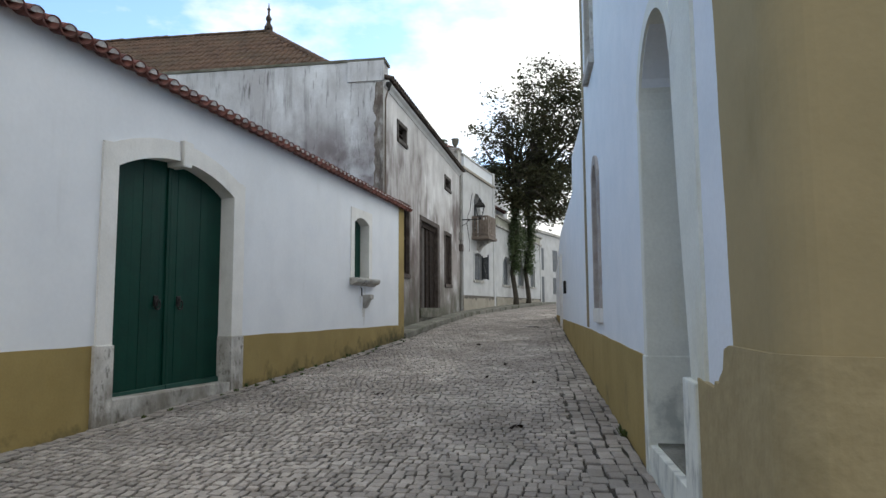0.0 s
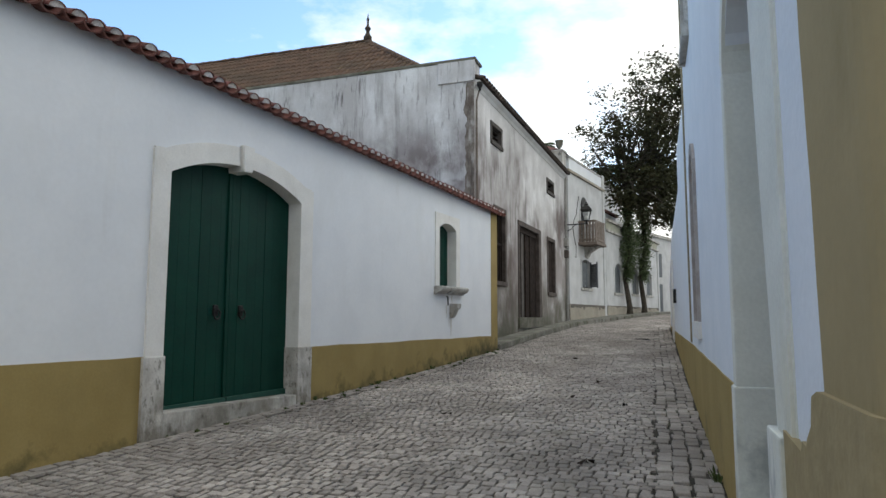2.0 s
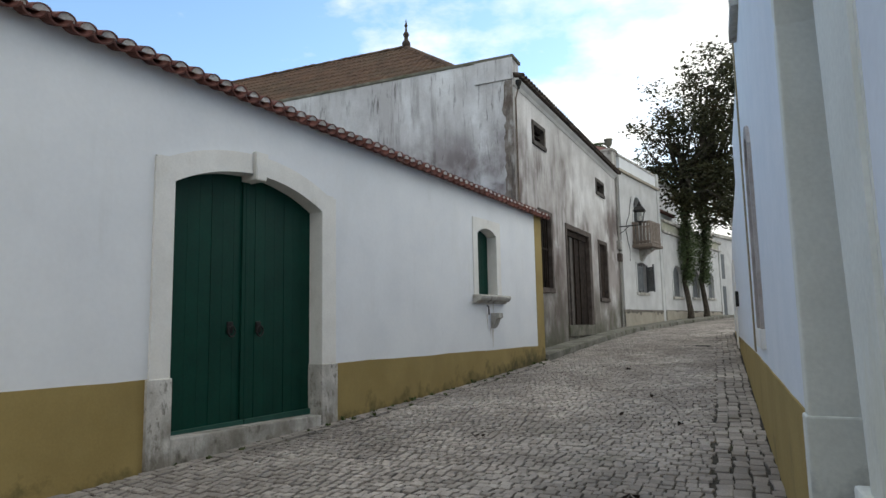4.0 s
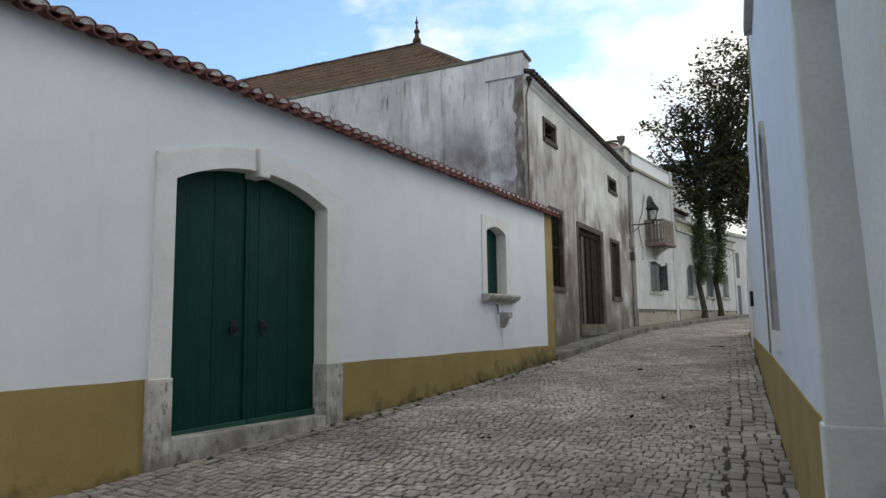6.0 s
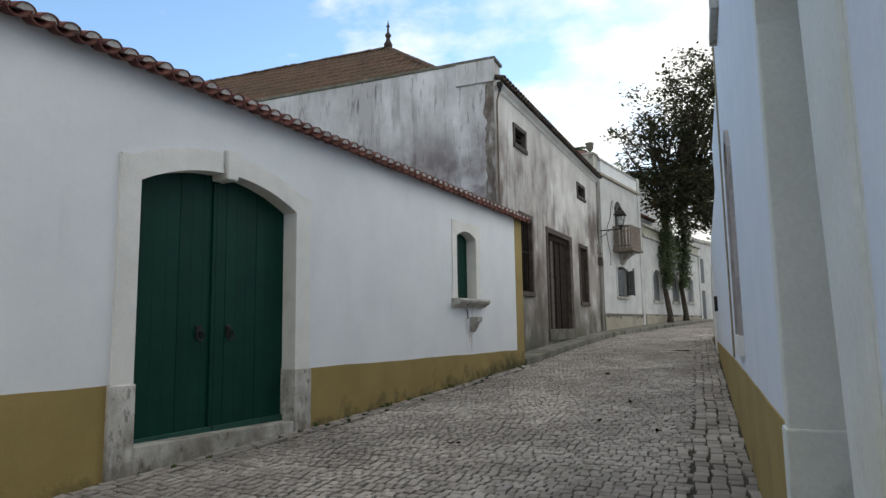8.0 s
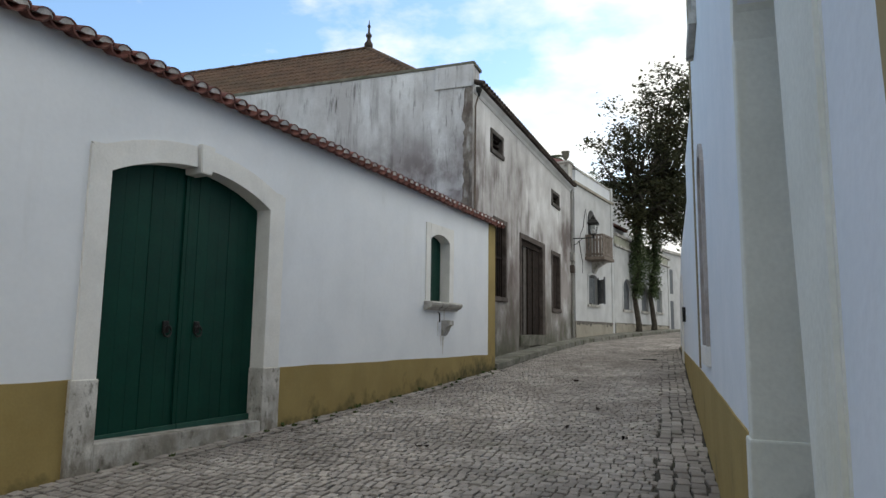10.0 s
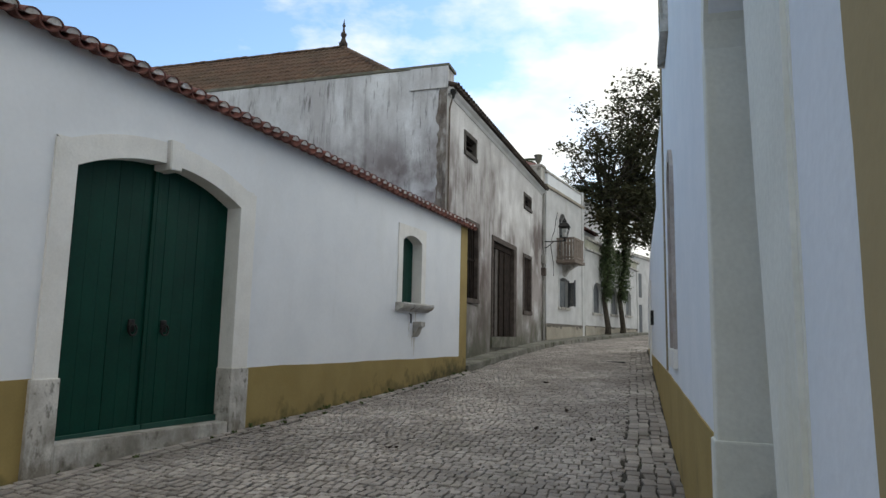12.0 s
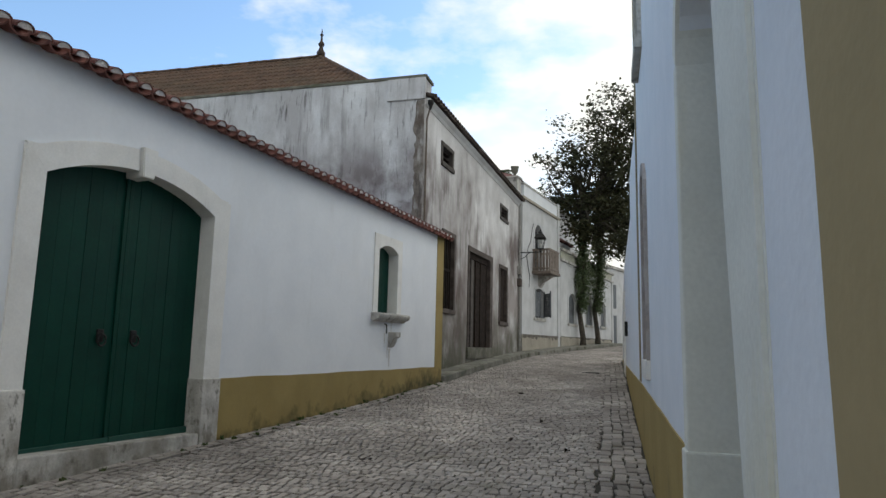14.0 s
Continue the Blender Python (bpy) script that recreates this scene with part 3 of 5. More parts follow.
DRIP_W = mat("pale_drip_stain", (0.56, 0.54, 0.50), (0.68, 0.66, 0.63), 0.95, 14, 60, 0.1)
for yc_, zt_, ln_, wd_ in ((8.12, 1.52, 0.36, 0.05), (7.88, 1.84, 0.30, 0.025), (8.02, 1.56, 0.22, 0.03), (8.17, 2.06, 0.30, 0.022)):
    bm = bmesh.new()
    up_ = [(yc_ + wd_ * (0.9 - 0.75 * k / 5) + 0.006 * math.sin(k * 2.3 + yc_), zt_ - ln_ * k / 5) for k in range(6)]
    dn_ = [(yc_ - wd_ * (0.9 - 0.75 * k / 5) + 0.006 * math.sin(k * 1.7 + yc_), zt_ - ln_ * k / 5) for k in range(6)]
    for k in range(5):
        prism(bm, [dn_[k + 1], up_[k + 1], up_[k], dn_[k]], 0.0, 0.003)
    part("drip_stain", bm, DRIP_W, wall_left, "pale grey drip stain")

# ---------------------------------------------------------------- tiled eaves


def half_tile(r0, r1, length, thick, up, seg=8):
    """A barrel tile along +x from its upper end (r0) to its lower end (r1), open downwards if up."""
    bm = bmesh.new()
    rows = []
    for x, r in ((0.0, r0), (length, r1)):
        rows.append([[bm.verts.new((x, rr * math.cos(math.pi * i / seg), (1 if up else -1) * rr * 0.8 * math.sin(math.pi * i / seg))) for i in range(seg + 1)] for rr in (r, r - thick)])
    (a_o, a_i), (b_o, b_i) = rows
    for i in range(seg):
        bm.faces.new((a_o[i], a_o[i + 1], b_o[i + 1], b_o[i]))
        bm.faces.new((a_i[i], b_i[i], b_i[i + 1], a_i[i + 1]))
        bm.faces.new((b_o[i], b_o[i + 1], b_i[i + 1], b_i[i]))
        bm.faces.new((a_o[i], a_i[i], a_i[i + 1], a_o[i + 1]))
    for i in (0, seg):
        bm.faces.new((a_o[i], b_o[i], b_i[i], a_i[i]))
    bmesh.ops.recalc_face_normals(bm, faces=bm.faces)
    return bm


PITCH = 0.215
cover_me = mesh_from("cover_tile", half_tile(0.085, 0.098, 0.45, 0.014, True), TERRA)
channel_me = mesh_from("channel_tile", half_tile(0.10, 0.118, 0.50, 0.02, False), TERRA)
plug = bmesh.new()
prism(plug, [(0.083 * math.cos(math.pi * i / 8), 0.067 * math.sin(math.pi * i / 8)) for i in range(9)], 0.34, 0.44)
plug_me = mesh_from("mortar_plug", plug, MORTAR)
roof_left = thing("roof_1", LW @ Matrix.Translation((0, -1.4, EAVE_L)) @ pose(0, 0, 0, -1.0) @ Matrix.Translation((0, 1.4, -EAVE_L)), "low roof of red barrel tiles with mortared eave ends", "roof", kind="structure")
rng = random.Random(4)
slope = pose(0, 0, 0, 0, 17, 0)
for i in range(86):
    y = -7.2 + i * PITCH
    j = rng.uniform(-0.012, 0.012)
    ob = part("channel_tile", channel_me, TERRA, roof_left)
    ob.matrix_local = Matrix.Translation((-0.27 + j, y, EAVE_L + 0.235)) @ slope @ pose(0, 0, 0, rng.uniform(-3, 3), 0, rng.uniform(-1.5, 1.5))
    ob = part("cover_tile", cover_me, TERRA, roof_left)
    ob.matrix_local = Matrix.Translation((-0.31 + j, y + PITCH / 2, EAVE_L + 0.245)) @ slope @ pose(0, 0, 0, rng.uniform(-3, 3), 0, rng.uniform(-1.5, 1.5))
    ob = part("mortar_plug", plug_me, MORTAR, roof_left)
    ob.matrix_local = Matrix.Translation((-0.31 + j, y + PITCH / 2, EAVE_L + 0.245)) @ slope
# bed under the eave tiles and the plain roof behind
bm = bmesh.new()
prism_pts = [(-0.45, EAVE_L), (-0.02, EAVE_L), (-0.02, EAVE_L + 0.12), (-0.30, EAVE_L + 0.16), (-0.45, EAVE_L + 0.20)]
va = [bm.verts.new((x, -16, z)) for x, z in prism_pts]
vb = [bm.verts.new((x, 11.03, z)) for x, z in prism_pts]
bm.faces.new(va)
bm.faces.new(vb[::-1])
for i in range(len(prism_pts)):
    bm.faces.new((va[i], vb[i], vb[(i + 1) % len(prism_pts)], va[(i + 1) % len(prism_pts)]))
part("eave_bed", bm, WHITE, roof_left)
bm = bmesh.new()
for i in range(86):
    y = -7.2 + i * PITCH
    for r in range(8):
        x = -0.62 - 0.38 * r
        z = EAVE_L + 0.30 + 0.118 * r
        h = [bm.verts.new((xx, y + PITCH / 2 + 0.09 * math.cos(math.pi * q / 4), zz + 0.075 * math.sin(math.pi * q / 4))) for xx, zz in ((x, z), (x + 0.45, z - 0.13)) for q in range(5)]
        for q in range(4):
            bm.faces.new((h[q], h[q + 1], h[q + 6], h[q + 5]))
v4 = [bm.verts.new(p) for p in ((-0.2, -16, EAVE_L + 0.16), (-0.2, 10.6, EAVE_L + 0.16), (-4.5, 10.6, EAVE_L + 1.45), (-4.5, -16, EAVE_L + 1.45))]
bm.faces.new(v4)
part("upper_tiles", bm, TERRA_OLD, roof_left, kind="stuff")

# ---------------------------------------------------------------- big grimy building
BW = frm(-4.05, 17.6, 0.9967, -0.0809)
W1 = (1.75, 2.70, 2.62, 4.72, 0)
DR = (4.30, 6.85, 1.55, 4.58, 0)
W3 = (8.32, 9.40, 2.52, 4.52, 0)
V1 = (1.50, 2.38, 6.74, 7.20, 0)
V2 = (8.38, 9.38, 6.50, 6.88, 0)
EAVE_B, EDROP = 8.0, 0.028             # the eave sinks towards its far end
BL = 11.75
bm = wall_bm(0, BL, -0.3, 6.0, 0.6, [W1, DR, W3])
bm2 = wall_bm(0, BL, 6.0, lambda u: EAVE_B - EDROP * u, 0.6, [V1, V2])
me2 = bpy.data.meshes.new("upper")
bm2.to_mesh(me2)
bm2.free()
bm.from_mesh(me2)
bmesh.ops.remove_doubles(bm, verts=bm.verts, dist=0.0005)
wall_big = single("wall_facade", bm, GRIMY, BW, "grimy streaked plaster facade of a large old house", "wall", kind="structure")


def stone_frame(o, w, x0, x1, parent, material, sill=0.05):
    ya, yb, za, zb, _ = o
    part("frame_jamb", B(x0, x1, ya - w, ya, za, zb, 0.006), material, parent)
    part("frame_jamb", B(x0, x1, yb, yb + w, za, zb, 0.006), material, parent)
    part("lintel", B(x0, x1 + 0.004, ya - w, yb + w, zb, zb + w, 0.006), material, parent)
    part("window_sill", B(x0, x1 + sill, ya - w, yb + w, za - w, za, 0.006), material, parent)


w = thing("window_2", BW, "tall barred window in a dark stone frame", "window", kind="structure")
stone_frame(W1, 0.13, -0.45, 0.03, w, FRAME_D, 0.03)
for i in range(6):
    y = W1[0] + 0.07 + i * (W1[1] - W1[0] - 0.14) / 5
    part("bar", B(-0.10, -0.07, y - 0.016, y + 0.016, W1[2], W1[3]), WOOD_D, w)
part("rail", B(-0.11, -0.06, W1[0], W1[1], 3.72, 3.78), WOOD_D, w)
# No shutter behind the bars: the room's darkness is this sheet's colour.
part("shutter_board", B(-0.20, -0.16, W1[0], W1[1], W1[2], W1[3]), DARK, w, "near-black sheet standing in for the unlit room")

w = thing("door_2", BW, "tall worn plank doorway in a dark stone frame, half open", "door", kind="structure")
part("frame_jamb", B(-0.5, 0.03, DR[0] - 0.14, DR[0], 1.20, DR[3], 0.01), FRAME_D, w)
part("frame_jamb", B(-0.5, 0.03, DR[1], DR[1] + 0.34, 1.20, DR[3], 0.01), FRAME_D, w)
part("lintel", B(-0.5, 0.034, DR[0] - 0.14, DR[1] + 0.34, DR[3], DR[3] + 0.17, 0.01), FRAME_D, w)
part("doorstep", B(-0.5, 0.07, DR[0] - 0.2, DR[1] + 0.4, 1.20, 1.55, 0.015), STONE_K, w, "dark worn stone doorstep")
part("plinth_stone", B(-0.5, 0.02, DR[0] - 0.2, DR[1] + 0.34, 0.6, 1.20, 0.01), KERB, w)
part("transom", B(-0.16, -0.06, DR[0], DR[1], 4.40, 4.58), WOOD_D, w)
for i, (wd, mt) in enumerate(((0.34, WOOD_D), (0.26, WOOD_D), (0.30, WOOD_G), (0.22, WOOD_D), (0.30, WOOD_D), (0.30, WOOD_D), (0.83, WOOD_D))):
    y = DR[0] + sum((0.34, 0.26, 0.30, 0.22, 0.30, 0.30, 0.83)[:i])
    part("door_plank", B(-0.15 - 0.03 * (i % 2), -0.10 - 0.03 * (i % 2), y + 0.006, y + wd - 0.006, 1.56, 4.42, 0.006), mt, w, "greyed plank" if mt is WOOD_G else "")

w = thing("window_3", BW, "tall dark window in a grimy stone frame", "window", kind="structure")
stone_frame(W3, 0.14, -0.45, 0.03, w, FRAME_D, 0.03)
part("shutter_board", B(-0.13, -0.08, W3[0], (W3[0] + W3[1]) / 2 - 0.005, W3[2], W3[3], 0.005), WOOD_D, w)
part("shutter_board", B(-0.13, -0.08, (W3[0] + W3[1]) / 2 + 0.005, W3[1], W3[2], W3[3], 0.005), WOOD_D, w)
for i, v in enumerate((V1, V2)):
    w = thing("window_%d" % (4 + i), BW, "small louvred attic vent in a stone frame", "window", "attic vents", kind="structure")
    stone_frame(v, 0.12, -0.3, 0.03, w, WOOD_G, 0.03)
    # Near-black sheet; the darkness behind the slats is its colour.
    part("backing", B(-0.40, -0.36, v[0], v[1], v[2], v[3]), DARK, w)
    for k in range(3):
        z = v[2] + (k + 0.5) * (v[3] - v[2]) / 3
        part("slat", B(-0.2, -0.08, v[0], v[1], z - 0.012, z + 0.012, 0, None), WOOD_D, w)

# gable wall to the south with its coped parapet
GW = frm(-4.05, 17.6, -0.023, -1.0)
GT = 8.62
bm = B(-0.6, 0.0, -26, -0.003, -0.5, GT)
gable = single("wall_gable", bm, GRIMY_G, GW, "rain-streaked grey plaster gable wall", "wall", kind="structure")
part("coping", B(-0.65, 0.03, -26, 0.05, GT, GT + 0.09, 0.02), STONE_K, gable, "dark weathered coping")

part("parapet_end", B(0.0, 0.05, -1.05, 0.03, 8.02, GT, 0.015), GRIMY_G, gable, "stained raised block at the parapet end")
bm = bmesh.new()
for i in range(40):
    a, b = 3.6 + 4.40 * i / 40, 3.6 + 4.40 * (i + 1) / 40
    ea, eb = (-0.27 + 0.12 * noise.noise((q * 1.1, 3.3, 0)) + 0.09 * noise.noise((q * 5.3, 1.3, 0)) for q in (a, b))
    prism(bm, [(ea, a), (0.0, a), (0.0, b), (eb, b)], 0.0, 0.008)
part("quoin_strip", bm, mat("bare_grey_render", (0.13, 0.105, 0.09), (0.26, 0.235, 0.215), 0.95, 3.5, 30, 0.4, fine_amount=0.3,
                                stain=[((0.45, 0.44, 0.43), (6, 6, 2.0), (0.52, 0.66), 0.7), ((0.05, 0.045, 0.04), (9, 9, 1.4), (0.54, 0.66), 0.7)]), gable, "bare grey render at the corner")

roof_big = thing("roof_2", Matrix.Identity(4), "brown lichened hipped tile roof with a finial", "roof", kind="structure")
FX, FY, FZ = -10.34, 24.2, 12.72
SL = 0.80
bm = bmesh.new()
COL, ROW = 0.24, 0.40
depth = 5.6
for i in range(88):
    x = FX + depth - (i + 0.5) * COL
    start = max(0.0, x - FX)
    rows = int((depth - start) / ROW) + 1
    for r in range(rows):
        d0 = depth - r * ROW
        d1 = max(d0 - ROW - 0.05, start)
        if d1 >= d0:
            continue
        jz = rng.uniform(-0.012, 0.012)
        vv = []
        for d, lift in ((d0, 0.045), (d1, 0.0)):
            for q in range(5):
                vv.append(bm.verts.new((x + COL * 0.5 * math.cos(math.pi * q / 4), FY - d, FZ - SL * d + lift + jz + 0.09 * math.sin(math.pi * q / 4))))
        for q in range(4):
            bm.faces.new((vv[q], vv[q + 5], vv[q + 6], vv[q + 1]))
        bm.faces.new((vv[0], vv[1], vv[2], vv[3], vv[4]))
f = bm.faces.new([bm.verts.new(p) for p in ((FX + depth, FY - depth, FZ - SL * depth), (FX, FY, FZ), (-34, FY, FZ), (-34, FY - depth, FZ - SL * depth))])
part("south_slope", bm, TERRA_OLD, roof_big, kind="stuff")
bm = bmesh.new()
pe = [bm.verts.new(p) for p in ((FX, FY, FZ), (FX + depth, FY - depth, FZ - SL * depth), (FX + depth, FY + depth, FZ - SL * depth), (-34, FY, FZ), (-34, FY + depth, FZ - SL * depth))]
bm.faces.new((pe[0], pe[1], pe[2]))
bm.faces.new((pe[0], pe[2], pe[4], pe[3]))
part("rear_slopes", bm, TERRA_OLD, roof_big)
ridge_me = mesh_from("ridge_tile", half_tile(0.13, 0.15, 0.44, 0.02, True, 6), TERRA_OLD)
for i in range(60):
    ob = part("ridge_tile", ridge_me, TERRA_OLD, roof_big)
    ob.matrix_local = Matrix.Translation((FX - 0.4 * i - 0.4, FY, FZ + 0.02)) @ pose(0, 0, 0, 0, rng.uniform(-2, 3), 0)
hip_dir = Vector((1, -1, -SL)).normalized()
hq = hip_dir.to_track_quat("X", "Z").to_matrix().to_4x4()
for i in range(24):
    ob = part("hip_tile", ridge_me, TERRA_OLD, roof_big)
    ob.matrix_local = Matrix.Translation(Vector((FX, FY, FZ + 0.02)) + hip_dir * (0.39 * i)) @ hq
part("finial", lathe([(0.16, 0), (0.17, 0.18), (0.09, 0.30), (0.07, 0.42), (0.12, 0.50), (0.12, 0.56), (0.05, 0.66), (0.035, 0.85), (0.075, 0.92), (0.03, 0.99), (0.012, 1.18)],
                     12, Matrix.Translation((FX, FY, FZ + 0.05))), TERRA_DK, roof_big, "dark clay finial", smooth=True)
# street eave: low front roof, moulding, dark tile ends
eave = thing("roof_3", BW @ Matrix.Translation((0, 0, EAVE_B)) @ pose(0, 0, 0, -math.degrees(EDROP)) @ Matrix.Translation((0, 0, -EAVE_B)), "dark tiled street eave over a plaster moulding", "roof", kind="structure")
bm = bmesh.new()
prof = [(-0.3, EAVE_B - 0.14), (0.02, EAVE_B - 0.14), (0.06, EAVE_B - 0.06), (0.13, EAVE_B), (0.15, EAVE_B + 0.05), (-0.3, EAVE_B + 0.12)]
va = [bm.verts.new((x, 0.05, z)) for x, z in prof]
vb = [bm.verts.new((x, BL + 0.05, z)) for x, z in prof]
bm.faces.new(va)
bm.faces.new(vb[::-1])
for i in range(len(prof)):
    bm.faces.new((va[i], vb[i], vb[(i + 1) % len(prof)], va[(i + 1) % len(prof)]))
part("moulding", bm, PLASTER_OLD, eave)
dk_cover = mesh_from("cover_tile", half_tile(0.085, 0.098, 0.45, 0.014, True, 6), TERRA_DK)
dk_chan = mesh_from("channel_tile", half_tile(0.10, 0.115, 0.45, 0.014, False, 6), TERRA_DK)
for i in range(54):
    y = 0.12 + i * PITCH
    ob = part("channel_tile", dk_chan, TERRA_DK, eave)
    ob.matrix_local = Matrix.Translation((-0.16, y, EAVE_B + 0.27)) @ slope
    ob = part("cover_tile", dk_cover, TERRA_DK, eave)
    ob.matrix_local = Matrix.Translation((-0.20, y + PITCH / 2, EAVE_B + 0.28)) @ slope
bm = bmesh.new()
for i in range(4):
    bm.verts.new(((-0.1, 0.05, EAVE_B + 0.2), (-0.1, BL + 0.05, EAVE_B + 0.2), (-1.6, BL + 0.05, EAVE_B + 0.55), (-1.6, 0.65, EAVE_B + 0.55))[i])
bm.faces.new(bm.verts[:])
part("roof_plane", bm, TERRA_OLD, eave)

# ---------------------------------------------------------------- white house with the balcony
WH = frm(-3.02, 29.36, 0.9781, -0.2079)
WL = 5.62
LWN = (1.80, 3.10, 2.90, 4.10, 0.14)
UDR = (1.75, 2.85, 4.98, 6.75, 0.42)
wall_house = single("wall_house", wall_bm(0.0, WL, -0.3, 4.6, 0.5, [LWN]), PLASTER_OLD, WH, "old white plaster house front", "wall", kind="structure")
bm = wall_bm(0.0, WL, 4.6, 8.0, 0.5, [UDR])
part("upper_storey", bm, PLASTER_OLD, wall_house)
part("plinth", B(-0.1, 0.05, 0.0, WL, -0.3, 2.12, 0.01), PLINTH_OLD, wall_house, "cream plinth, blackened along its top")
bm = bmesh.new()
n = 46
for i in range(n):
    a, b = 0.05 + (WL - 0.1) * i / n, 0.05 + (WL - 0.1) * (i + 1) / n
    d = 0.06 + 0.22 * max(0, noise.noise((i * 0.31, 2.7, 0))) + 0.05 * rng.random()
    prism(bm, [(a, 2.13 - d), (b, 2.13 - d - 0.02), (b, 2.135), (a, 2.135)], 0.04, 0.056)
part("mould_stain", bm, DRIP, wall_house, "black mould along the plinth top")
part("cornice", B(-0.2, 0.10, -0.02, WL, 7.98, 8.10, 0.02), PLINTH_OLD, wall_house)
part("parapet", B(-0.3, 0.0, 0.3, WL - 0.25, 8.10, 8.66), WHITE, wall_house, "bright white parapet")
part("parapet_cap", B(-0.34, 0.04, 0.2, WL - 0.2, 8.66, 8.74, 0.01), STONE_D, wall_house)
part("pilaster", B(-0.3, 0.06, WL - 0.32, WL, 1.2, 8.80, 0.01), PLASTER_OLD, wall_house)
part("pilaster", B(-0.3, 0.04, 0.0, 0.25, 1.2, 7.98, 0.01), PLASTER_OLD, wall_house)
urn = thing("urn", WH @ pose(-0.2, -0.35, 8.0), "weathered stone urn on a square pedestal", "urn")
part("pedestal", B(-0.25, 0.21, -0.25, 0.25, -0.1, 0.74, 0.02), STONE_D, urn)
part("pedestal_cap", B(-0.30, 0.26, -0.30, 0.30, 0.74, 0.83, 0.02), STONE_D, urn)
part("vase", lathe([(0.11, 0.83), (0.08, 0.90), (0.055, 0.95), (0.12, 1.02), (0.16, 1.12), (0.155, 1.22), (0.185, 1.26), (0.18, 1.30)], 14), STONE_K, urn, "dark mossy urn", smooth=True)

w = thing("window_6", WH, "arched window with grey louvred shutters ajar", "window", kind="structure")
part("window_frame", arch_ring(bmesh.new(), LWN, 0.12, -0.3, 0.03, 0.05, 10), PLASTER_OLD, w)
part("window_frame", B(-0.3, 0.03, LWN[0] - 0.12, LWN[0], LWN[2], LWN[3] + 0.1), PLASTER_OLD, w)
part("window_frame", B(-0.3, 0.03, LWN[1], LWN[1] + 0.12, LWN[2], LWN[3] + 0.1), PLASTER_OLD, w)
part("window_sill", B(-0.3, 0.08, LWN[0] - 0.16, LWN[1] + 0.16, LWN[2] - 0.12, LWN[2], 0.01), STONE_D, w)
# Near-black in place of glass, painting the room behind as unlit.
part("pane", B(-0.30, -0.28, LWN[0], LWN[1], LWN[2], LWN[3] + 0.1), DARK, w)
for k, ang in ((0, 4), (1, 48)):
    hinge = LWN[0] if k == 0 else LWN[1]
    m = pose(0.02, hinge, 0, 0, 0, -ang if k == 0 else ang)
    sg = 1 if k == 0 else -1
    bm = bmesh.new()
    for ya, yb in ((0.0, 0.07), (0.55, 0.62)):
        box(bm, -0.02, 0.02, min(sg * ya, sg * yb), max(sg * ya, sg * yb), LWN[2] + 0.02, LWN[3] + 0.05, 0, m)
    sh = part("shutter", bm, SHUT, w, "grey louvred shutter")
    for q in range(14):
        z = LWN[2] + 0.06 + q * 0.078
        part("slat", B(-0.018, 0.018, min(sg * 0.07, sg * 0.55), max(sg * 0.07, sg * 0.55), z, z + 0.070, 0, m), SHUT, sh)

w = thing("door_3", WH, "arched balcony door with a fanlight", "door", kind="structure")
part("door_frame", arch_ring(bmesh.new(), UDR, 0.13, -0.3, 0.03, 0.0, 14), PLASTER_OLD, w)
part("door_frame", B(-0.3, 0.03, UDR[0] - 0.13, UDR[0], UDR[2], UDR[3] + 0.1), PLASTER_OLD, w)
part("door_frame", B(-0.3, 0.03, UDR[1], UDR[1] + 0.13, UDR[2], UDR[3] + 0.1), PLASTER_OLD, w)
part("pane", B(-0.24, -0.225, UDR[0], UDR[1], UDR[2], UDR[3] + 0.42), GLASS, w)
yc = (UDR[0] + UDR[1]) / 2
for i in range(5):
    a = math.pi * (i + 0.5) / 5
    part("fan_bar", tube(bmesh.new(), [(-0.22, yc, UDR[3]), (-0.22, yc + 0.52 * math.cos(a), UDR[3] + 0.40 * math.sin(a))], 0.014, 4), SHUT, w)
for y in (UDR[0], yc, UDR[1] - 0.03):
    part("door_stile", B(-0.225, -0.19, y, y + 0.06, UDR[2], UDR[3]), SHUT, w)
for z in (5.5, 6.1, 6.7):
    part("glazing_bar", B(-0.224, -0.20, UDR[0], UDR[1], z, z + 0.035), SHUT, w)

bal = thing("balcony", WH @ pose(0, 0, 0), "small weathered balcony with upright boards on a stone bracket", "balcony")
BY0, BY1, BX = 1.45, 2.90, 0.80
part("slab", B(0, BX + 0.06, BY0 - 0.06, BY1 + 0.06, 4.82, 4.96, 0.02), WOOD_B, bal)
bm = bmesh.new()
prof = [(0, 4.82), (0.7, 4.82), (0.5, 4.70), (0.25, 4.55), (0.1, 4.32), (0, 4.28)]
for ya in (2.3,):
    va = [bm.verts.new((x, ya, z)) for x, z in prof]
    vb = [bm.verts.new((x, ya + 0.3, z)) for x, z in prof]
    bm.faces.new(va)
    bm.faces.new(vb[::-1])
    for i in range(len(prof)):
        bm.faces.new((va[i], vb[i], vb[(i + 1) % len(prof)], va[(i + 1) % len(prof)]))
part("bracket", bm, STONE_D, bal)
for z in (5.02, 5.86):
    part("rail", B(BX - 0.06, BX + 0.02, BY0, BY1, z, z + 0.09, 0.01), WOOD_B, bal)
    part("rail", B(0.0, BX - 0.06, BY0, BY0 + 0.07, z, z + 0.09, 0.01), WOOD_B, bal)
    part("rail", B(0.0, BX - 0.06, BY1 - 0.07, BY1, z, z + 0.09, 0.01), WOOD_B, bal)
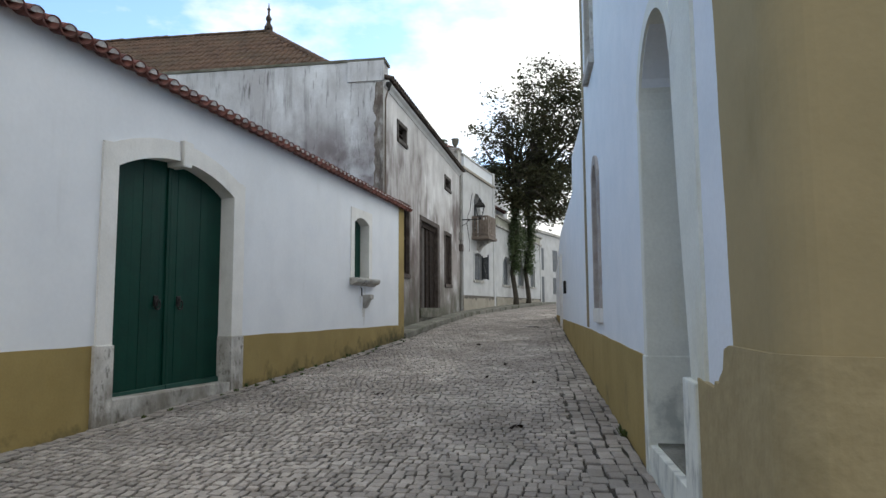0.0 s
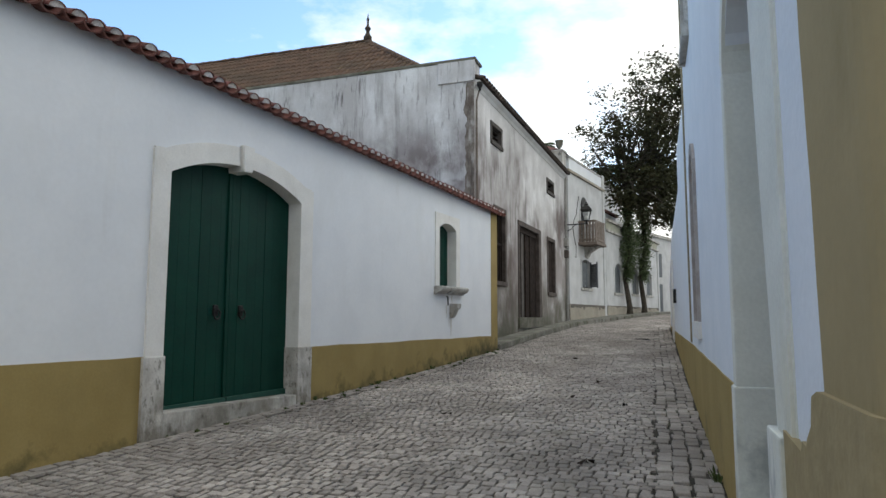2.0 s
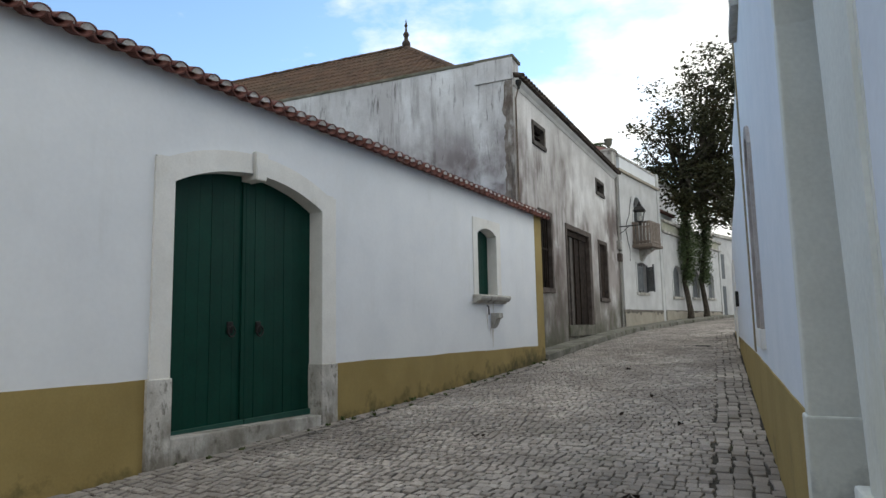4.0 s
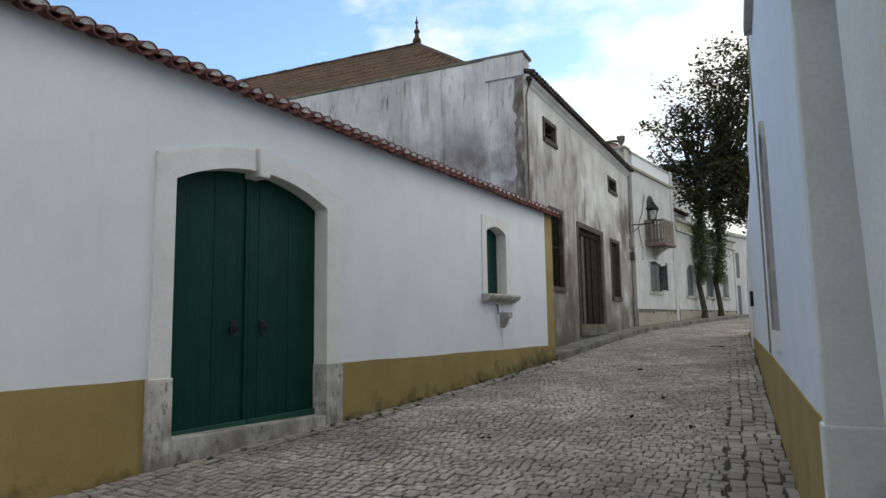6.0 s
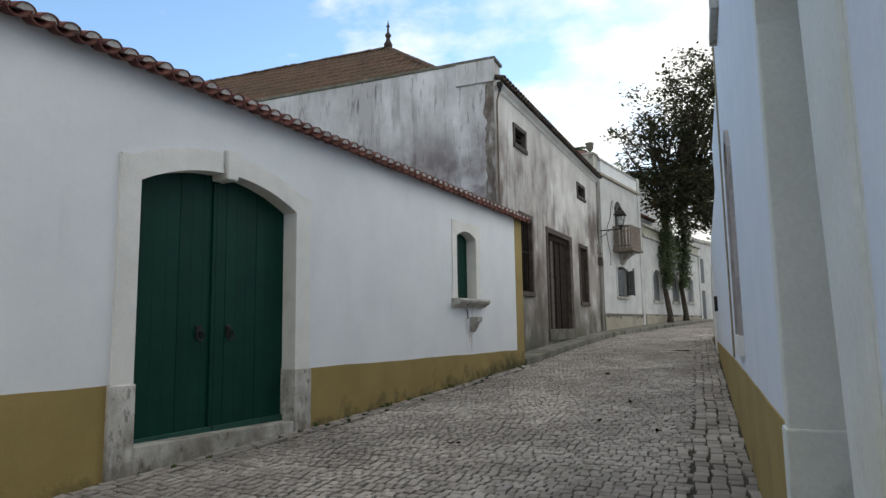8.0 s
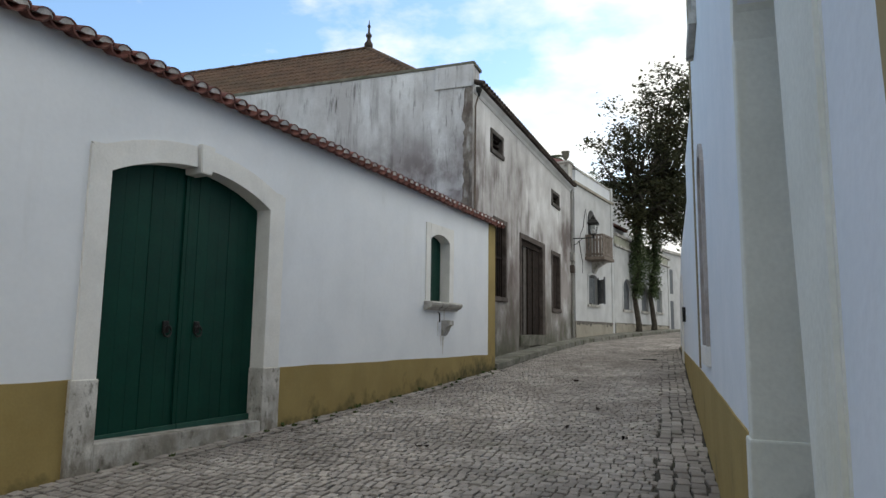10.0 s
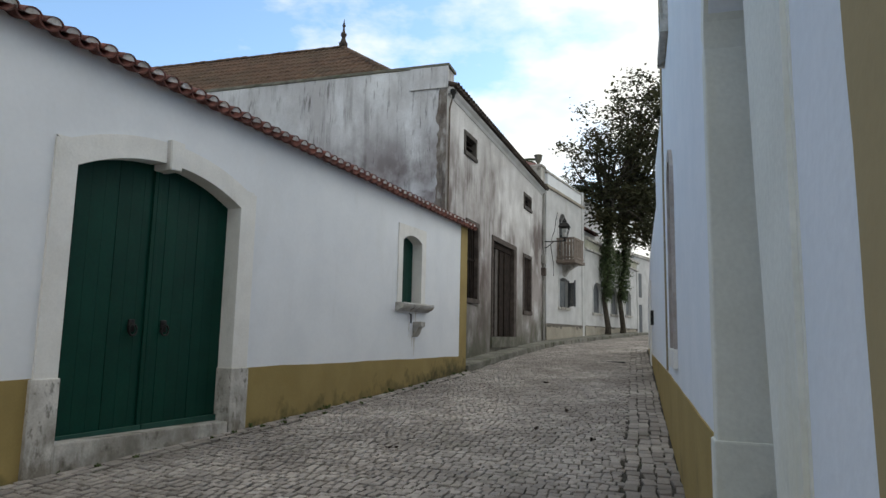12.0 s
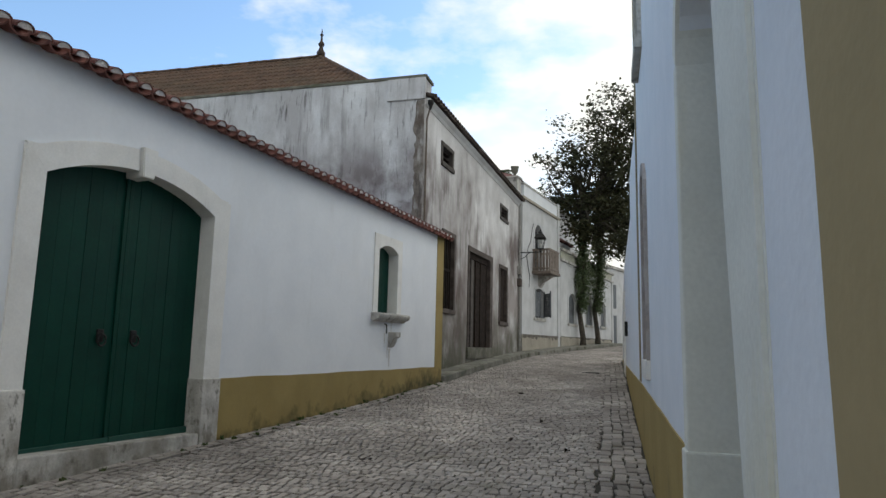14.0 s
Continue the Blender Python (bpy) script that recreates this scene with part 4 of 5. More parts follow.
for i in range(13):
    y = BY0 + 0.01 + i * (BY1 - BY0 - 0.11) / 12
    part("baluster", B(BX - 0.045, BX, y, y + 0.10, 4.96, 5.90, 0.01), WOOD_B, bal)
for i in range(5):
    x = 0.03 + i * 0.15
    part("baluster", B(x, x + 0.10, BY0 + 0.015, BY0 + 0.05, 4.96, 5.90, 0.01), WOOD_B, bal)
    part("baluster", B(x, x + 0.10, BY1 - 0.05, BY1 - 0.015, 4.96, 5.90, 0.01), WOOD_B, bal)

# street lamp on its bracket, at the end of the grimy facade
lamp = thing("street_lamp", Matrix.Translation((-2.19, 29.15, 5.55)), "black iron wall lantern on a long bracket", "street lamp")
part("bracket_plate", B(-0.92, -0.88, -0.04, 0.04, -0.35, 0.22, 0.006), IRON, lamp)
part("bracket_arm", tube(bmesh.new(), [(-0.92, 0, 0), (0.06, 0, 0.02)], 0.025, 6), IRON, lamp)
part("bracket_scroll", tube(bmesh.new(), [(-0.90, 0, -0.30), (-0.70, 0, -0.22), (-0.55, 0, -0.08), (-0.45, 0, -0.01)], 0.014, 6), IRON, lamp)
part("lantern_base", lathe([(0.05, 0.0), (0.06, 0.06), (0.03, 0.09), (0.05, 0.13), (0.15, 0.15), (0.15, 0.17)], 6), IRON, lamp)
for k in range(4):
    a = math.pi / 4 + k * math.pi / 2
    c, s_ = math.cos(a), math.sin(a)
    part("lantern_post", tube(bmesh.new(), [(0.15 * c, 0.15 * s_, 0.16), (0.27 * c, 0.27 * s_, 0.60)], 0.012, 4), IRON, lamp)
    a2 = a + math.pi / 2
    bm = bmesh.new()
    bm.faces.new([bm.verts.new(p) for p in ((0.145 * c, 0.145 * s_, 0.17), (0.145 * math.cos(a2), 0.145 * math.sin(a2), 0.17), (0.262 * math.cos(a2), 0.262 * math.sin(a2), 0.59), (0.262 * c, 0.262 * s_, 0.59))])
    part("pane", bm, LANTERN, lamp, "clear lantern pane")
part("lantern_roof", lathe([(0.33, 0.58), (0.34, 0.61), (0.20, 0.76), (0.12, 0.80), (0.13, 0.85), (0.06, 0.92), (0.02, 1.0)], 4, pose(0, 0, 0, 0, 0, 45)), IRON, lamp)
part("bulb", lathe([(0.02, 0.18), (0.05, 0.24), (0.06, 0.32), (0.03, 0.38)], 8), MORTAR, lamp)

pipe = thing("downpipe", BW, "thin rusty downpipe at the corner of the grimy house", "pipe")
part("pipe", tube(bmesh.new(), [(0.04, 0.10, 3.9), (0.04, 0.10, 7.5), (0.10, 0.10, 7.72), (0.16, 0.08, 7.9)], 0.024, 6), mat("rusty_pipe", (0.10, 0.078, 0.062), (0.17, 0.135, 0.105), 0.7, 8, 40, 0.2), pipe)
part("rain_hopper", lathe([(0.03, -0.16), (0.045, -0.08), (0.085, 0.0), (0.09, 0.07), (0.08, 0.08)], 8, Matrix.Translation((0.15, 0.06, 7.90))), IRON, pipe, "black iron rain hopper")
pipe = thing("downpipe", BW, "grey downpipe with meter boxes at the house joint", "pipe")
part("pipe", tube(bmesh.new(), [(0.06, BL - 0.22, 1.35), (0.06, BL - 0.22, 7.75), (0.2, BL - 0.22, 7.95)], 0.045, 8), ZINC, pipe)
part("meter_box", B(0.0, 0.16, BL - 0.45, BL - 0.12, 4.60, 4.95, 0.01), ZINC, pipe)
part("meter_box", B(0.0, 0.16, BL - 0.45, BL - 0.12, 4.10, 4.42, 0.01), FRAME_D, pipe)
cable = single("cable", tube(bmesh.new(), [(0.02, 1.55, 7.1), (0.03, 1.30, 6.7), (0.03, 1.12, 6.2), (0.03, 0.78, 5.9), (0.03, 0.60, 5.5), (0.03, 0.78, 5.1), (0.03, 1.0, 4.7), (0.03, 0.95, 4.2)], 0.014, 5), IRON, WH,
               "loose black cable hanging on the house front", "cable")

# ---------------------------------------------------------------- long low house with three arched windows
H3 = frm(-3.02 + 0.2126 * 5.62, 29.36 + 5.62, 0.9781, -0.2079)
HWS = [(1.60, 3.15, 2.85, 4.05, 0.42), (5.30, 6.85, 2.90, 4.08, 0.42), (8.95, 10.45, 2.95, 4.10, 0.42)]
wall_low = single("wall_low_house", wall_bm(0.14, 12.7, -0.3, 6.05, 0.5, HWS), PLASTER_OLD, H3, "long old white plaster house front", "wall", kind="structure")
part("plinth", B(-0.1, 0.04, 0.14, 12.7, -0.3, 2.14, 0.01), PLINTH_OLD, wall_low, "cream plinth, blackened along its top")
bm = bmesh.new()
for i in range(80):
    a, b = 0.2 + 12.4 * i / 80, 0.2 + 12.4 * (i + 1) / 80
    d = 0.03 + 0.22 * max(0, noise.noise((i * 0.23, 9.7, 0)))
    prism(bm, [(a, 2.15 - d), (b, 2.15 - d), (b, 2.155), (a, 2.155)], 0.03, 0.046)
part("mould_stain", bm, DRIP, wall_low)
part("frieze", B(-0.3, 0.03, 0.14, 12.7, 6.05, 6.50), CORNICE, wall_low, "mossy frieze")
part("cornice", B(-0.3, 0.12, 0.14, 12.7, 5.98, 6.10, 0.02), STONE_D, wall_low)
part("cornice", B(-0.4, 0.16, 0.14, 12.7, 6.50, 6.64, 0.02), STONE_D, wall_low)
part("pilaster", B(-0.3, 0.05, 12.3, 12.75, 1.2, 6.4, 0.01), PLASTER_OLD, wall_low)
for i, o in enumerate(HWS):
    w = thing("window_%d" % (7 + i), H3, "arched window closed by grey boarded shutters", "window", "arched windows of the low house", kind="structure")
    part("window_frame", arch_ring(bmesh.new(), o, 0.13, -0.3, 0.03, 0.0, 12), PLASTER_OLD, w)
    part("window_frame", B(-0.3, 0.03, o[0] - 0.13, o[0], o[2], o[3] + 0.13), PLASTER_OLD, w)
    part("window_frame", B(-0.3, 0.03, o[1], o[1] + 0.13, o[2], o[3] + 0.13), PLASTER_OLD, w)
    part("window_sill", B(-0.3, 0.08, o[0] - 0.15, o[1] + 0.15, o[2] - 0.12, o[2]), STONE_D, w)
    for k in range(6):
        a, b = o[0] + (o[1] - o[0]) * k / 6 + 0.01, o[0] + (o[1] - o[0]) * (k + 1) / 6 - 0.01
        bm = bmesh.new()
        prism(bm, [(a, o[2]), (b, o[2]), (b, arc(b, o[0], o[1], o[3], o[4])), (a, arc(a, o[0], o[1], o[3], o[4]))], -0.16, -0.12)
        part("shutter_board", bm, SHUT, w)

# upper storey and red roof set back behind the low house, and the house at the bend
house = thing("house", H3 @ pose(-2.5, 0, 0), "white house set back, under a red tile roof", "house")
part("wall", B(-4, 0, -0.5, 13.0, 2.0, 10.3), PLASTER_OLD, house)
bm = bmesh.new()
prism(bm, [(-0.7, 10.25), (13.2, 10.25), (13.2, 10.4), (-0.7, 10.4)], -4.4, 0.3)
part("eave", bm, STONE_D, house)
bm = bmesh.new()
vs = [bm.verts.new(p) for p in ((0.4, -0.8, 10.4), (0.4, 13.3, 10.4), (-4.5, 13.3, 10.4), (-4.5, -0.8, 10.4), (-2, 1.6, 11.6), (-2, 11.0, 11.6))]
for q in ((0, 1, 5, 4), (1, 2, 5), (2, 3, 4, 5), (3, 0, 4)):
    bm.faces.new([vs[k] for k in q])
part("roof", bm, TERRA, house)
porch = thing("porch_roof", H3 @ pose(-0.5, 2.0, 7.3), "small red tiled lean-to roof", "roof")
bm = bmesh.new()
vs = [bm.verts.new(p) for p in ((0.0, -0.2, 0.15), (0.0, 2.6, 0.15), (-2.0, 2.6, 1.25), (-2.0, -0.2, 1.25), (0.0, -0.2, 0.0), (0.0, 2.6, 0.0), (-2.0, 2.6, 0.0), (-2.0, -0.2, 0.0))]
for q in ((0, 1, 2, 3), (0, 3, 7, 4), (1, 0, 4, 5), (2, 1, 5, 6), (3, 2, 6, 7)):
    bm.faces.new([vs[k] for k in q])
part("slope", bm, TERRA, porch)
part("wall", B(-1.95, -0.15, -0.1, 2.5, -1.5, 0.0), PLASTER_OLD, porch)

far = thing("house", frm(0.25, 47.9, 0.93, -0.36), "far whitewashed house at the bend of the street", "house")
part("wall", B(-5, 0, 0, 16, 1.0, 7.2), PLASTER_OLD, far)
part("cornice", B(-5, 0.15, -0.1, 16, 7.2, 7.4), STONE_D, far)
for i in range(4):
    y = 1.2 + i * 3.2
    part("window", B(-0.02, 0.03, y, y + 1.1, 4.4, 6.1, 0.01), SHUT, far, "grey shuttered window")
    part("door" if i == 0 else "window", B(-0.02, 0.03, y, y + 1.1, 1.9 if i == 0 else 2.6, 3.9, 0.01), SHUT, far, "dark lower opening")
part("pipe", tube(bmesh.new(), [(0.06, 0.4, 1.8), (0.06, 0.4, 7.2)], 0.05, 6), ZINC, far)
far2 = thing("house", frm(14.0, 66.0, -0.3, -0.95), "pale house closing the far end of the street", "house")
part("wall", B(-6, 0, -16, 16, 0.5, 8.0), PLASTER_OLD, far2)
part("roof", B(-6.3, 0.3, -16.3, 16.3, 8.0, 8.25), TERRA, far2)

# ---------------------------------------------------------------- the building with the arched doorway
RW = frm(0.955, 0, -1, 0.003)         # y along the wall runs back down the street
ADR = (-5.57, -4.08, 0.43, 3.20, 0.56)
ARCH = (-5.57, -4.34, 0.43, 3.20, 0.56)
RWIN = (-9.82, -9.18, 1.52, 3.32, 0.28)
RUP = (-10.25, -9.45, 5.22, 6.7, 0.0)
RTOP, REND, RCOR = 7.9, -11.55, -2.78
bm = wall_bm(REND, RCOR, -1.2, 4.5, 0.5, [ADR, RWIN])
bm2 = wall_bm(REND, RCOR, 4.5, RTOP, 0.5, [RUP])
bm2.to_mesh(me2)
bm2.free()
bm.from_mesh(me2)
wall_right = single("wall_right", bm, WHITE_B, RW, "bluish whitewashed wall with an ochre dado", "wall", kind="structure")
TURN, RAD = radians(75), 0.20        # the wall rounds off at its lower end and runs away from the street


def corner_strip(bm, z0, z1, proud, y_from):
    """The rounded corner and the end wall beyond it, as one skin from z0 to z1, proud of the plaster."""
    c = Vector((-RAD, RCOR))
    pts = [(Vector((0.0, y_from)), Vector((1, 0)))]
    for k in range(9):
        a = TURN * k / 8
        d = Vector((math.cos(a), math.sin(a)))
        pts.append((c + d * RAD, d))
    d = pts[-1][1]
    pts.append((pts[-1][0] + Vector((-d.y, d.x)) * 11.0, d))
    nz, cols = 1, []
    for p, d in pts:
        f, b = p + d * proud, p - d * 0.18
        cols.append([(bm.verts.new((f.x, f.y, z0 + (z1 - z0) * i / nz)), bm.verts.new((b.x, b.y, z0 + (z1 - z0) * i / nz))) for i in range(nz + 1)])
    for p, q in zip(cols, cols[1:]):
        for i in range(nz):
            bm.faces.new((p[i][0], q[i][0], q[i + 1][0], p[i + 1][0]))
            bm.faces.new((p[i][1], p[i + 1][1], q[i + 1][1], q[i][1]))
        bm.faces.new((p[0][0], p[0][1], q[0][1], q[0][0]))
        bm.faces.new((p[nz][0], q[nz][0], q[nz][1], p[nz][1]))
    for e in (cols[0], cols[-1]):
        for i in range(nz):
            bm.faces.new((e[i][0], e[i + 1][0], e[i + 1][1], e[i][1]))
    bmesh.ops.recalc_face_normals(bm, faces=bm.faces)
    return bm


part("roof_slab", B(-8, 0.2, REND - 0.1, RCOR, RTOP, RTOP + 0.2), TERRA, wall_right)
part("end_wall", B(-8, -0.5, REND, REND + 0.4, -1, RTOP), WHITE_B, wall_right)
part("back_wall", B(-8.3, -8.0, REND, RCOR + 2.1, -1, RTOP), WHITE_B, wall_right)
bm = bmesh.new()
for z_ in (RTOP, RTOP + 0.2):
    bm.verts.new((0.1, RCOR, z_)), bm.verts.new((-8.3, RCOR, z_)), bm.verts.new((-8.3, RCOR + 2.5, z_))
bm.verts.ensure_lookup_table()
for q in ((0, 1, 2), (5, 4, 3), (0, 3, 4, 1), (1, 4, 5, 2), (2, 5, 3, 0)):
    bm.faces.new([bm.verts[k] for k in q])
part("roof_slab", bm, TERRA, wall_right)
bm = bmesh.new()
dado_r = lambda y: 1.12 + 0.011 * (-y - 5.7) + 0.004 * math.sin(y * 4)
for i in range(12):
    a, b = REND + (-5.71 - REND) * i / 12, REND + (-5.71 - REND) * (i + 1) / 12
    prism(bm, [(a, -1), (b, -1), (b, dado_r(b)), (a, dado_r(a))], 0.0, 0.012)
part("dado", bm, OCHRE, wall_right, "ochre painted dado")
bm = bmesh.new()
prism(bm, [(REND, 1.20), (REND + 0.34, 1.20), (REND + 0.36, RTOP), (REND, RTOP)], 0.0, 0.012)
part("corner_strip", bm, mat("faded_ochre_strip", (0.22, 0.175, 0.10), (0.29, 0.235, 0.14), 0.9, 2.0, 40, 0.2, fine_amount=0.1), wall_right, "faded brownish ochre corner strip")
# ochre corner field with a hand-cut edge, and a rough plinth; both run round the corner
bm = bmesh.new()
edge = lambda z: -3.25 - 0.055 * (min(z, 3.4) - 1.36) + 0.005 * math.sin(z * 7.1) + 0.003 * math.sin(z * 17.0)
zs = [1.345 + (RTOP - 1.345) * i / 40 for i in range(41)]
for a, b in zip(zs, zs[1:]):
    prism(bm, [(edge(a), a), (RCOR, a), (RCOR, b), (edge(b), b)], 0.0, 0.010)
corner_strip(bm, 1.345, RTOP, 0.010, RCOR + 0.001)
part("corner_block", bm, OCHRE_R, wall_right, "dull ochre corner field", smooth=False)
bm = bmesh.new()
low = [(-3.88, -1.0), (RCOR, -1.0), (RCOR, 1.345), (-3.26, 1.345), (-3.34, 1.32), (-3.37, 1.22), (-3.44, 1.17), (-3.46, 1.14), (-3.52, 1.15), (-3.55, 1.11), (-3.88, 1.13)]
prism(bm, low, 0.0, 0.030)
corner_strip(bm, -1.0, 1.345, 0.030, RCOR + 0.001)
part("plinth", bm, OCHRE_P, wall_right, "rough ochre plinth")

ad = thing("door_4", RW, "tall arched doorway with a cream painted surround", "doorway", kind="structure")
part("jamb", B(-0.45, 0.022, ADR[0] - 0.12, ADR[0], 1.12, ADR[3] + 0.02, 0.012), CREAM, ad)
bm = bmesh.new()
prism(bm, [(-4.08, 1.09), (-3.74, 1.09), (-3.76, 3.95), (-4.26, 3.95), (-4.34, 3.30), (-4.33, 3.0), (-4.24, 2.2)], -0.45, 0.020)
bmesh.ops.bevel(bm, geom=[e for e in bm.edges if abs(e.verts[0].co.x - 0.02) < 1e-4 and abs(e.verts[1].co.x - 0.02) < 1e-4], offset=0.014, segments=2, affect="EDGES")
part("jamb", bm, CREAM, ad, "cream painted jamb, leaning with the wall")
part("arch_band", arch_ring(bmesh.new(), ARCH, 0.12, -0.45, 0.023, 0.0, 40), CREAM, ad)
part("base_block", B(-0.45, 0.034, ADR[0] - 0.15, ADR[0] + 0.012, -0.5, 1.13, 0.012), CREAM, ad)
part("base_block", B(-0.45, 0.045, -4.20, -3.87, -0.5, 1.10, 0.012), CREAM, ad)
part("threshold", B(-0.5, 0.02, ADR[0], -4.19, -0.5, 0.412, 0.01), CREAM, ad)
part("doorstep", B(-0.46, -0.04, ADR[0] + 0.016, -4.205, 0.40, 0.43, 0.004), KERB, ad, "grey worn doorstep")
part("door_leaf", B(-0.46, -0.41, ADR[0], ADR[1], 0.43, 3.8), SHUT, ad, "grey painted door")

BROWN_ST = mat("brown_limestone", (0.34, 0.30, 0.275), (0.46, 0.42, 0.39), 0.9, 5, 50, 0.3, fine_amount=0.15)
w = thing("window_10", RW, "arched sash window in a shallow stone surround", "window", kind="structure")
part("window_frame", arch_ring(bmesh.new(), RWIN, 0.13, -0.25, 0.035, 0.0, 12), BROWN_ST, w)
part("window_frame", B(-0.25, 0.035, RWIN[0] - 0.13, RWIN[0], RWIN[2], RWIN[3] + 0.13, 0.006), BROWN_ST, w)
part("window_frame", B(-0.25, 0.035, RWIN[1], RWIN[1] + 0.13, RWIN[2], RWIN[3] + 0.13, 0.006), BROWN_ST, w)
part("window_sill", B(-0.25, 0.05, RWIN[0] - 0.15, RWIN[1] + 0.15, RWIN[2] - 0.2, RWIN[2], 0.01), STONE, w)
part("pane", B(-0.14, -0.13, RWIN[0], RWIN[1], RWIN[2], RWIN[3] + 0.3), GLASS, w)
part("sash", B(-0.13, -0.09, (RWIN[0] + RWIN[1]) / 2 - 0.02, (RWIN[0] + RWIN[1]) / 2 + 0.02, RWIN[2], RWIN[3] + 0.28), WHITE, w)
part("sash", B(-0.13, -0.09, RWIN[0], RWIN[1], 2.3, 2.36), WHITE, w)
w = thing("window_11", RW, "upper window in a stone surround", "window", kind="structure")
stone_frame(RUP, 0.14, -0.25, 0.045, w, STONE_D, 0.04)
part("pane", B(-0.14, -0.13, RUP[0], RUP[1], RUP[2], RUP[3]), GLASS, w)
part("sash", B(-0.13, -0.09, RUP[0], RUP[1], 5.8, 5.86), WHITE, w)

# Added out of view: keeps sky light from behind off the doorway reveal.
single("light_block_wall", B(-0.5, 0, -16, 16, -3, 7.5), PLASTER_OLD, frm(-2.0, -14.0, 0, 1), "plain old plaster wall added unseen behind to block sky light", "wall", kind="structure")

# garden wall running on up the street
gtop = lambda y: 4.95 if -y < 14.8 else (4.15 - 0.22 * ((-y - 14.8) / 6.6) if -y < 21.4 else 3.93 - 1.05 * (((-y) - 21.4) / 4.4) ** 0.8)
bm = wall_bm(-14.8, REND, -1, 4.95, 0.4, [])
GD = (-21.6, -20.7, 0.90, 3.1, 0)
bm2 = wall_bm(-25.8, -14.8, -1, lambda y: gtop(y - 0.001), 0.4, [GD])
bm2.to_mesh(me2)
bm2.free()
bm.from_mesh(me2)
wall_garden = single("wall_garden", bm, WHITE_B, RW, "whitewashed garden wall with a stepped top", "wall", kind="structure")
part("dado", B(0.0, 0.012, -20.6, REND, -0.5, 1.18), OCHRE, wall_garden, "ochre painted dado")
part("dado", B(0.0, 0.012, -25.8, -21.7, -0.5, 1.25), OCHRE, wall_garden, "ochre painted dado")
gd = thing("door_5", RW, "narrow grey door in the garden wall", "door", kind="structure")
part("door_frame", B(-0.3, 0.05, GD[0] - 0.12, GD[0], 0.5, 3.2, 0.008), STONE, gd)
part("door_frame", B(-0.3, 0.05, GD[1], GD[1] + 0.12, 0.5, 3.2, 0.008), STONE, gd)
part("door_leaf", B(-0.25, -0.2, GD[0], GD[1], 0.5, 3.1), SHUT, gd)
single("meter_box", B(0.0, 0.07, -18.7, -18.35, 1.93, 2.28, 0.01), IRON, RW, "dark metal meter box fixed on the garden wall", "meter box")
single("wall_far_right", B(-6, 0, -70, -26.6, -1, 3.0), WHITE_B, frm(2.6, -2.0, -0.993, 0.12), "distant whitewashed boundary wall", "wall", kind="structure")

# ---------------------------------------------------------------- raised kerb along the old houses
kerb = thing("pavement", Matrix.Identity(4), "narrow raised pavement with mossy kerbstones along the old houses", "pavement", kind="structure")
y = 17.85
while y < 47.0:
    ln = rng.uniform(0.8, 1.3)
    y2 = min(y + ln, 47.2)
    bm = bmesh.new()
    xa, xb = left_edge(y + 0.01), left_edge(y2)
    wd = 0.62 + min(1.0, max(0.0, (y - 26) / 10)) * 0.45
    za, zb = ground_z(xa, y), ground_z(xb, y2)
    h = 0.15
    vs = [bm.verts.new(p) for p in ((xa + wd - 0.22, y + 0.003, za - 0.2), (xa + wd, y + 0.003, za - 0.2), (xb + wd, y2 - 0.003, zb - 0.2), (xb + wd - 0.22, y2 - 0.003, zb - 0.2),
                                     (xa + wd - 0.22, y + 0.003, za + h), (xa + wd - 0.015, y + 0.003, za + h - 0.01), (xb + wd - 0.015, y2 - 0.003, zb + h - 0.01), (xb + wd - 0.22, y2 - 0.003, zb + h))]
    for q in ((4, 5, 6, 7), (0, 1, 5, 4), (1, 2, 6, 5), (2, 3, 7, 6), (3, 0, 4, 7)):
        bm.faces.new([vs[k] for k in q])
    bmesh.ops.bevel(bm, geom=bm.edges[:], offset=0.02, segments=1, affect="EDGES")
    part("kerbstone", bm, KERB, kerb)
    bm = bmesh.new()
    vs = [bm.verts.new(p) for p in ((xa - 0.02, y, za + h - 0.008), (xa + wd - 0.21, y, za + h - 0.008), (xb + wd - 0.21, y2, zb + h - 0.008), (xb - 0.02, y2, zb + h - 0.008))]
    bm.faces.new(vs)
    part("paving_slab", bm, KERB, kerb)
    y = y2

# ---------------------------------------------------------------- trees


def leaf_mesh(bm, centre, spread, count, size, r, droop=0.3):
    for _ in range(count):
        d = Vector((r.gauss(0, 1), r.gauss(0, 1), r.gauss(0, 1)))
        p = Vector(centre) + Vector((d.x * spread[0], d.y * spread[1], d.z * spread[2]))
        a, s = r.uniform(0, 6.283), size * r.uniform(0.6, 1.35)
        u = Vector((math.cos(a), math.sin(a), r.uniform(-0.9, 0.3))).normalized()
        v = u.cross(Vector((r.uniform(-1, 1), r.uniform(-1, 1), 1))).normalized()
        k = u.cross(v) * (s * 0.12)
        q = [bm.verts.new(p - u * s * 0.5), bm.verts.new(p + v * s * 0.28 + k), bm.verts.new(p + u * s * 0.5), bm.verts.new(p - v * s * 0.28 + k)]
        bm.faces.new(q)


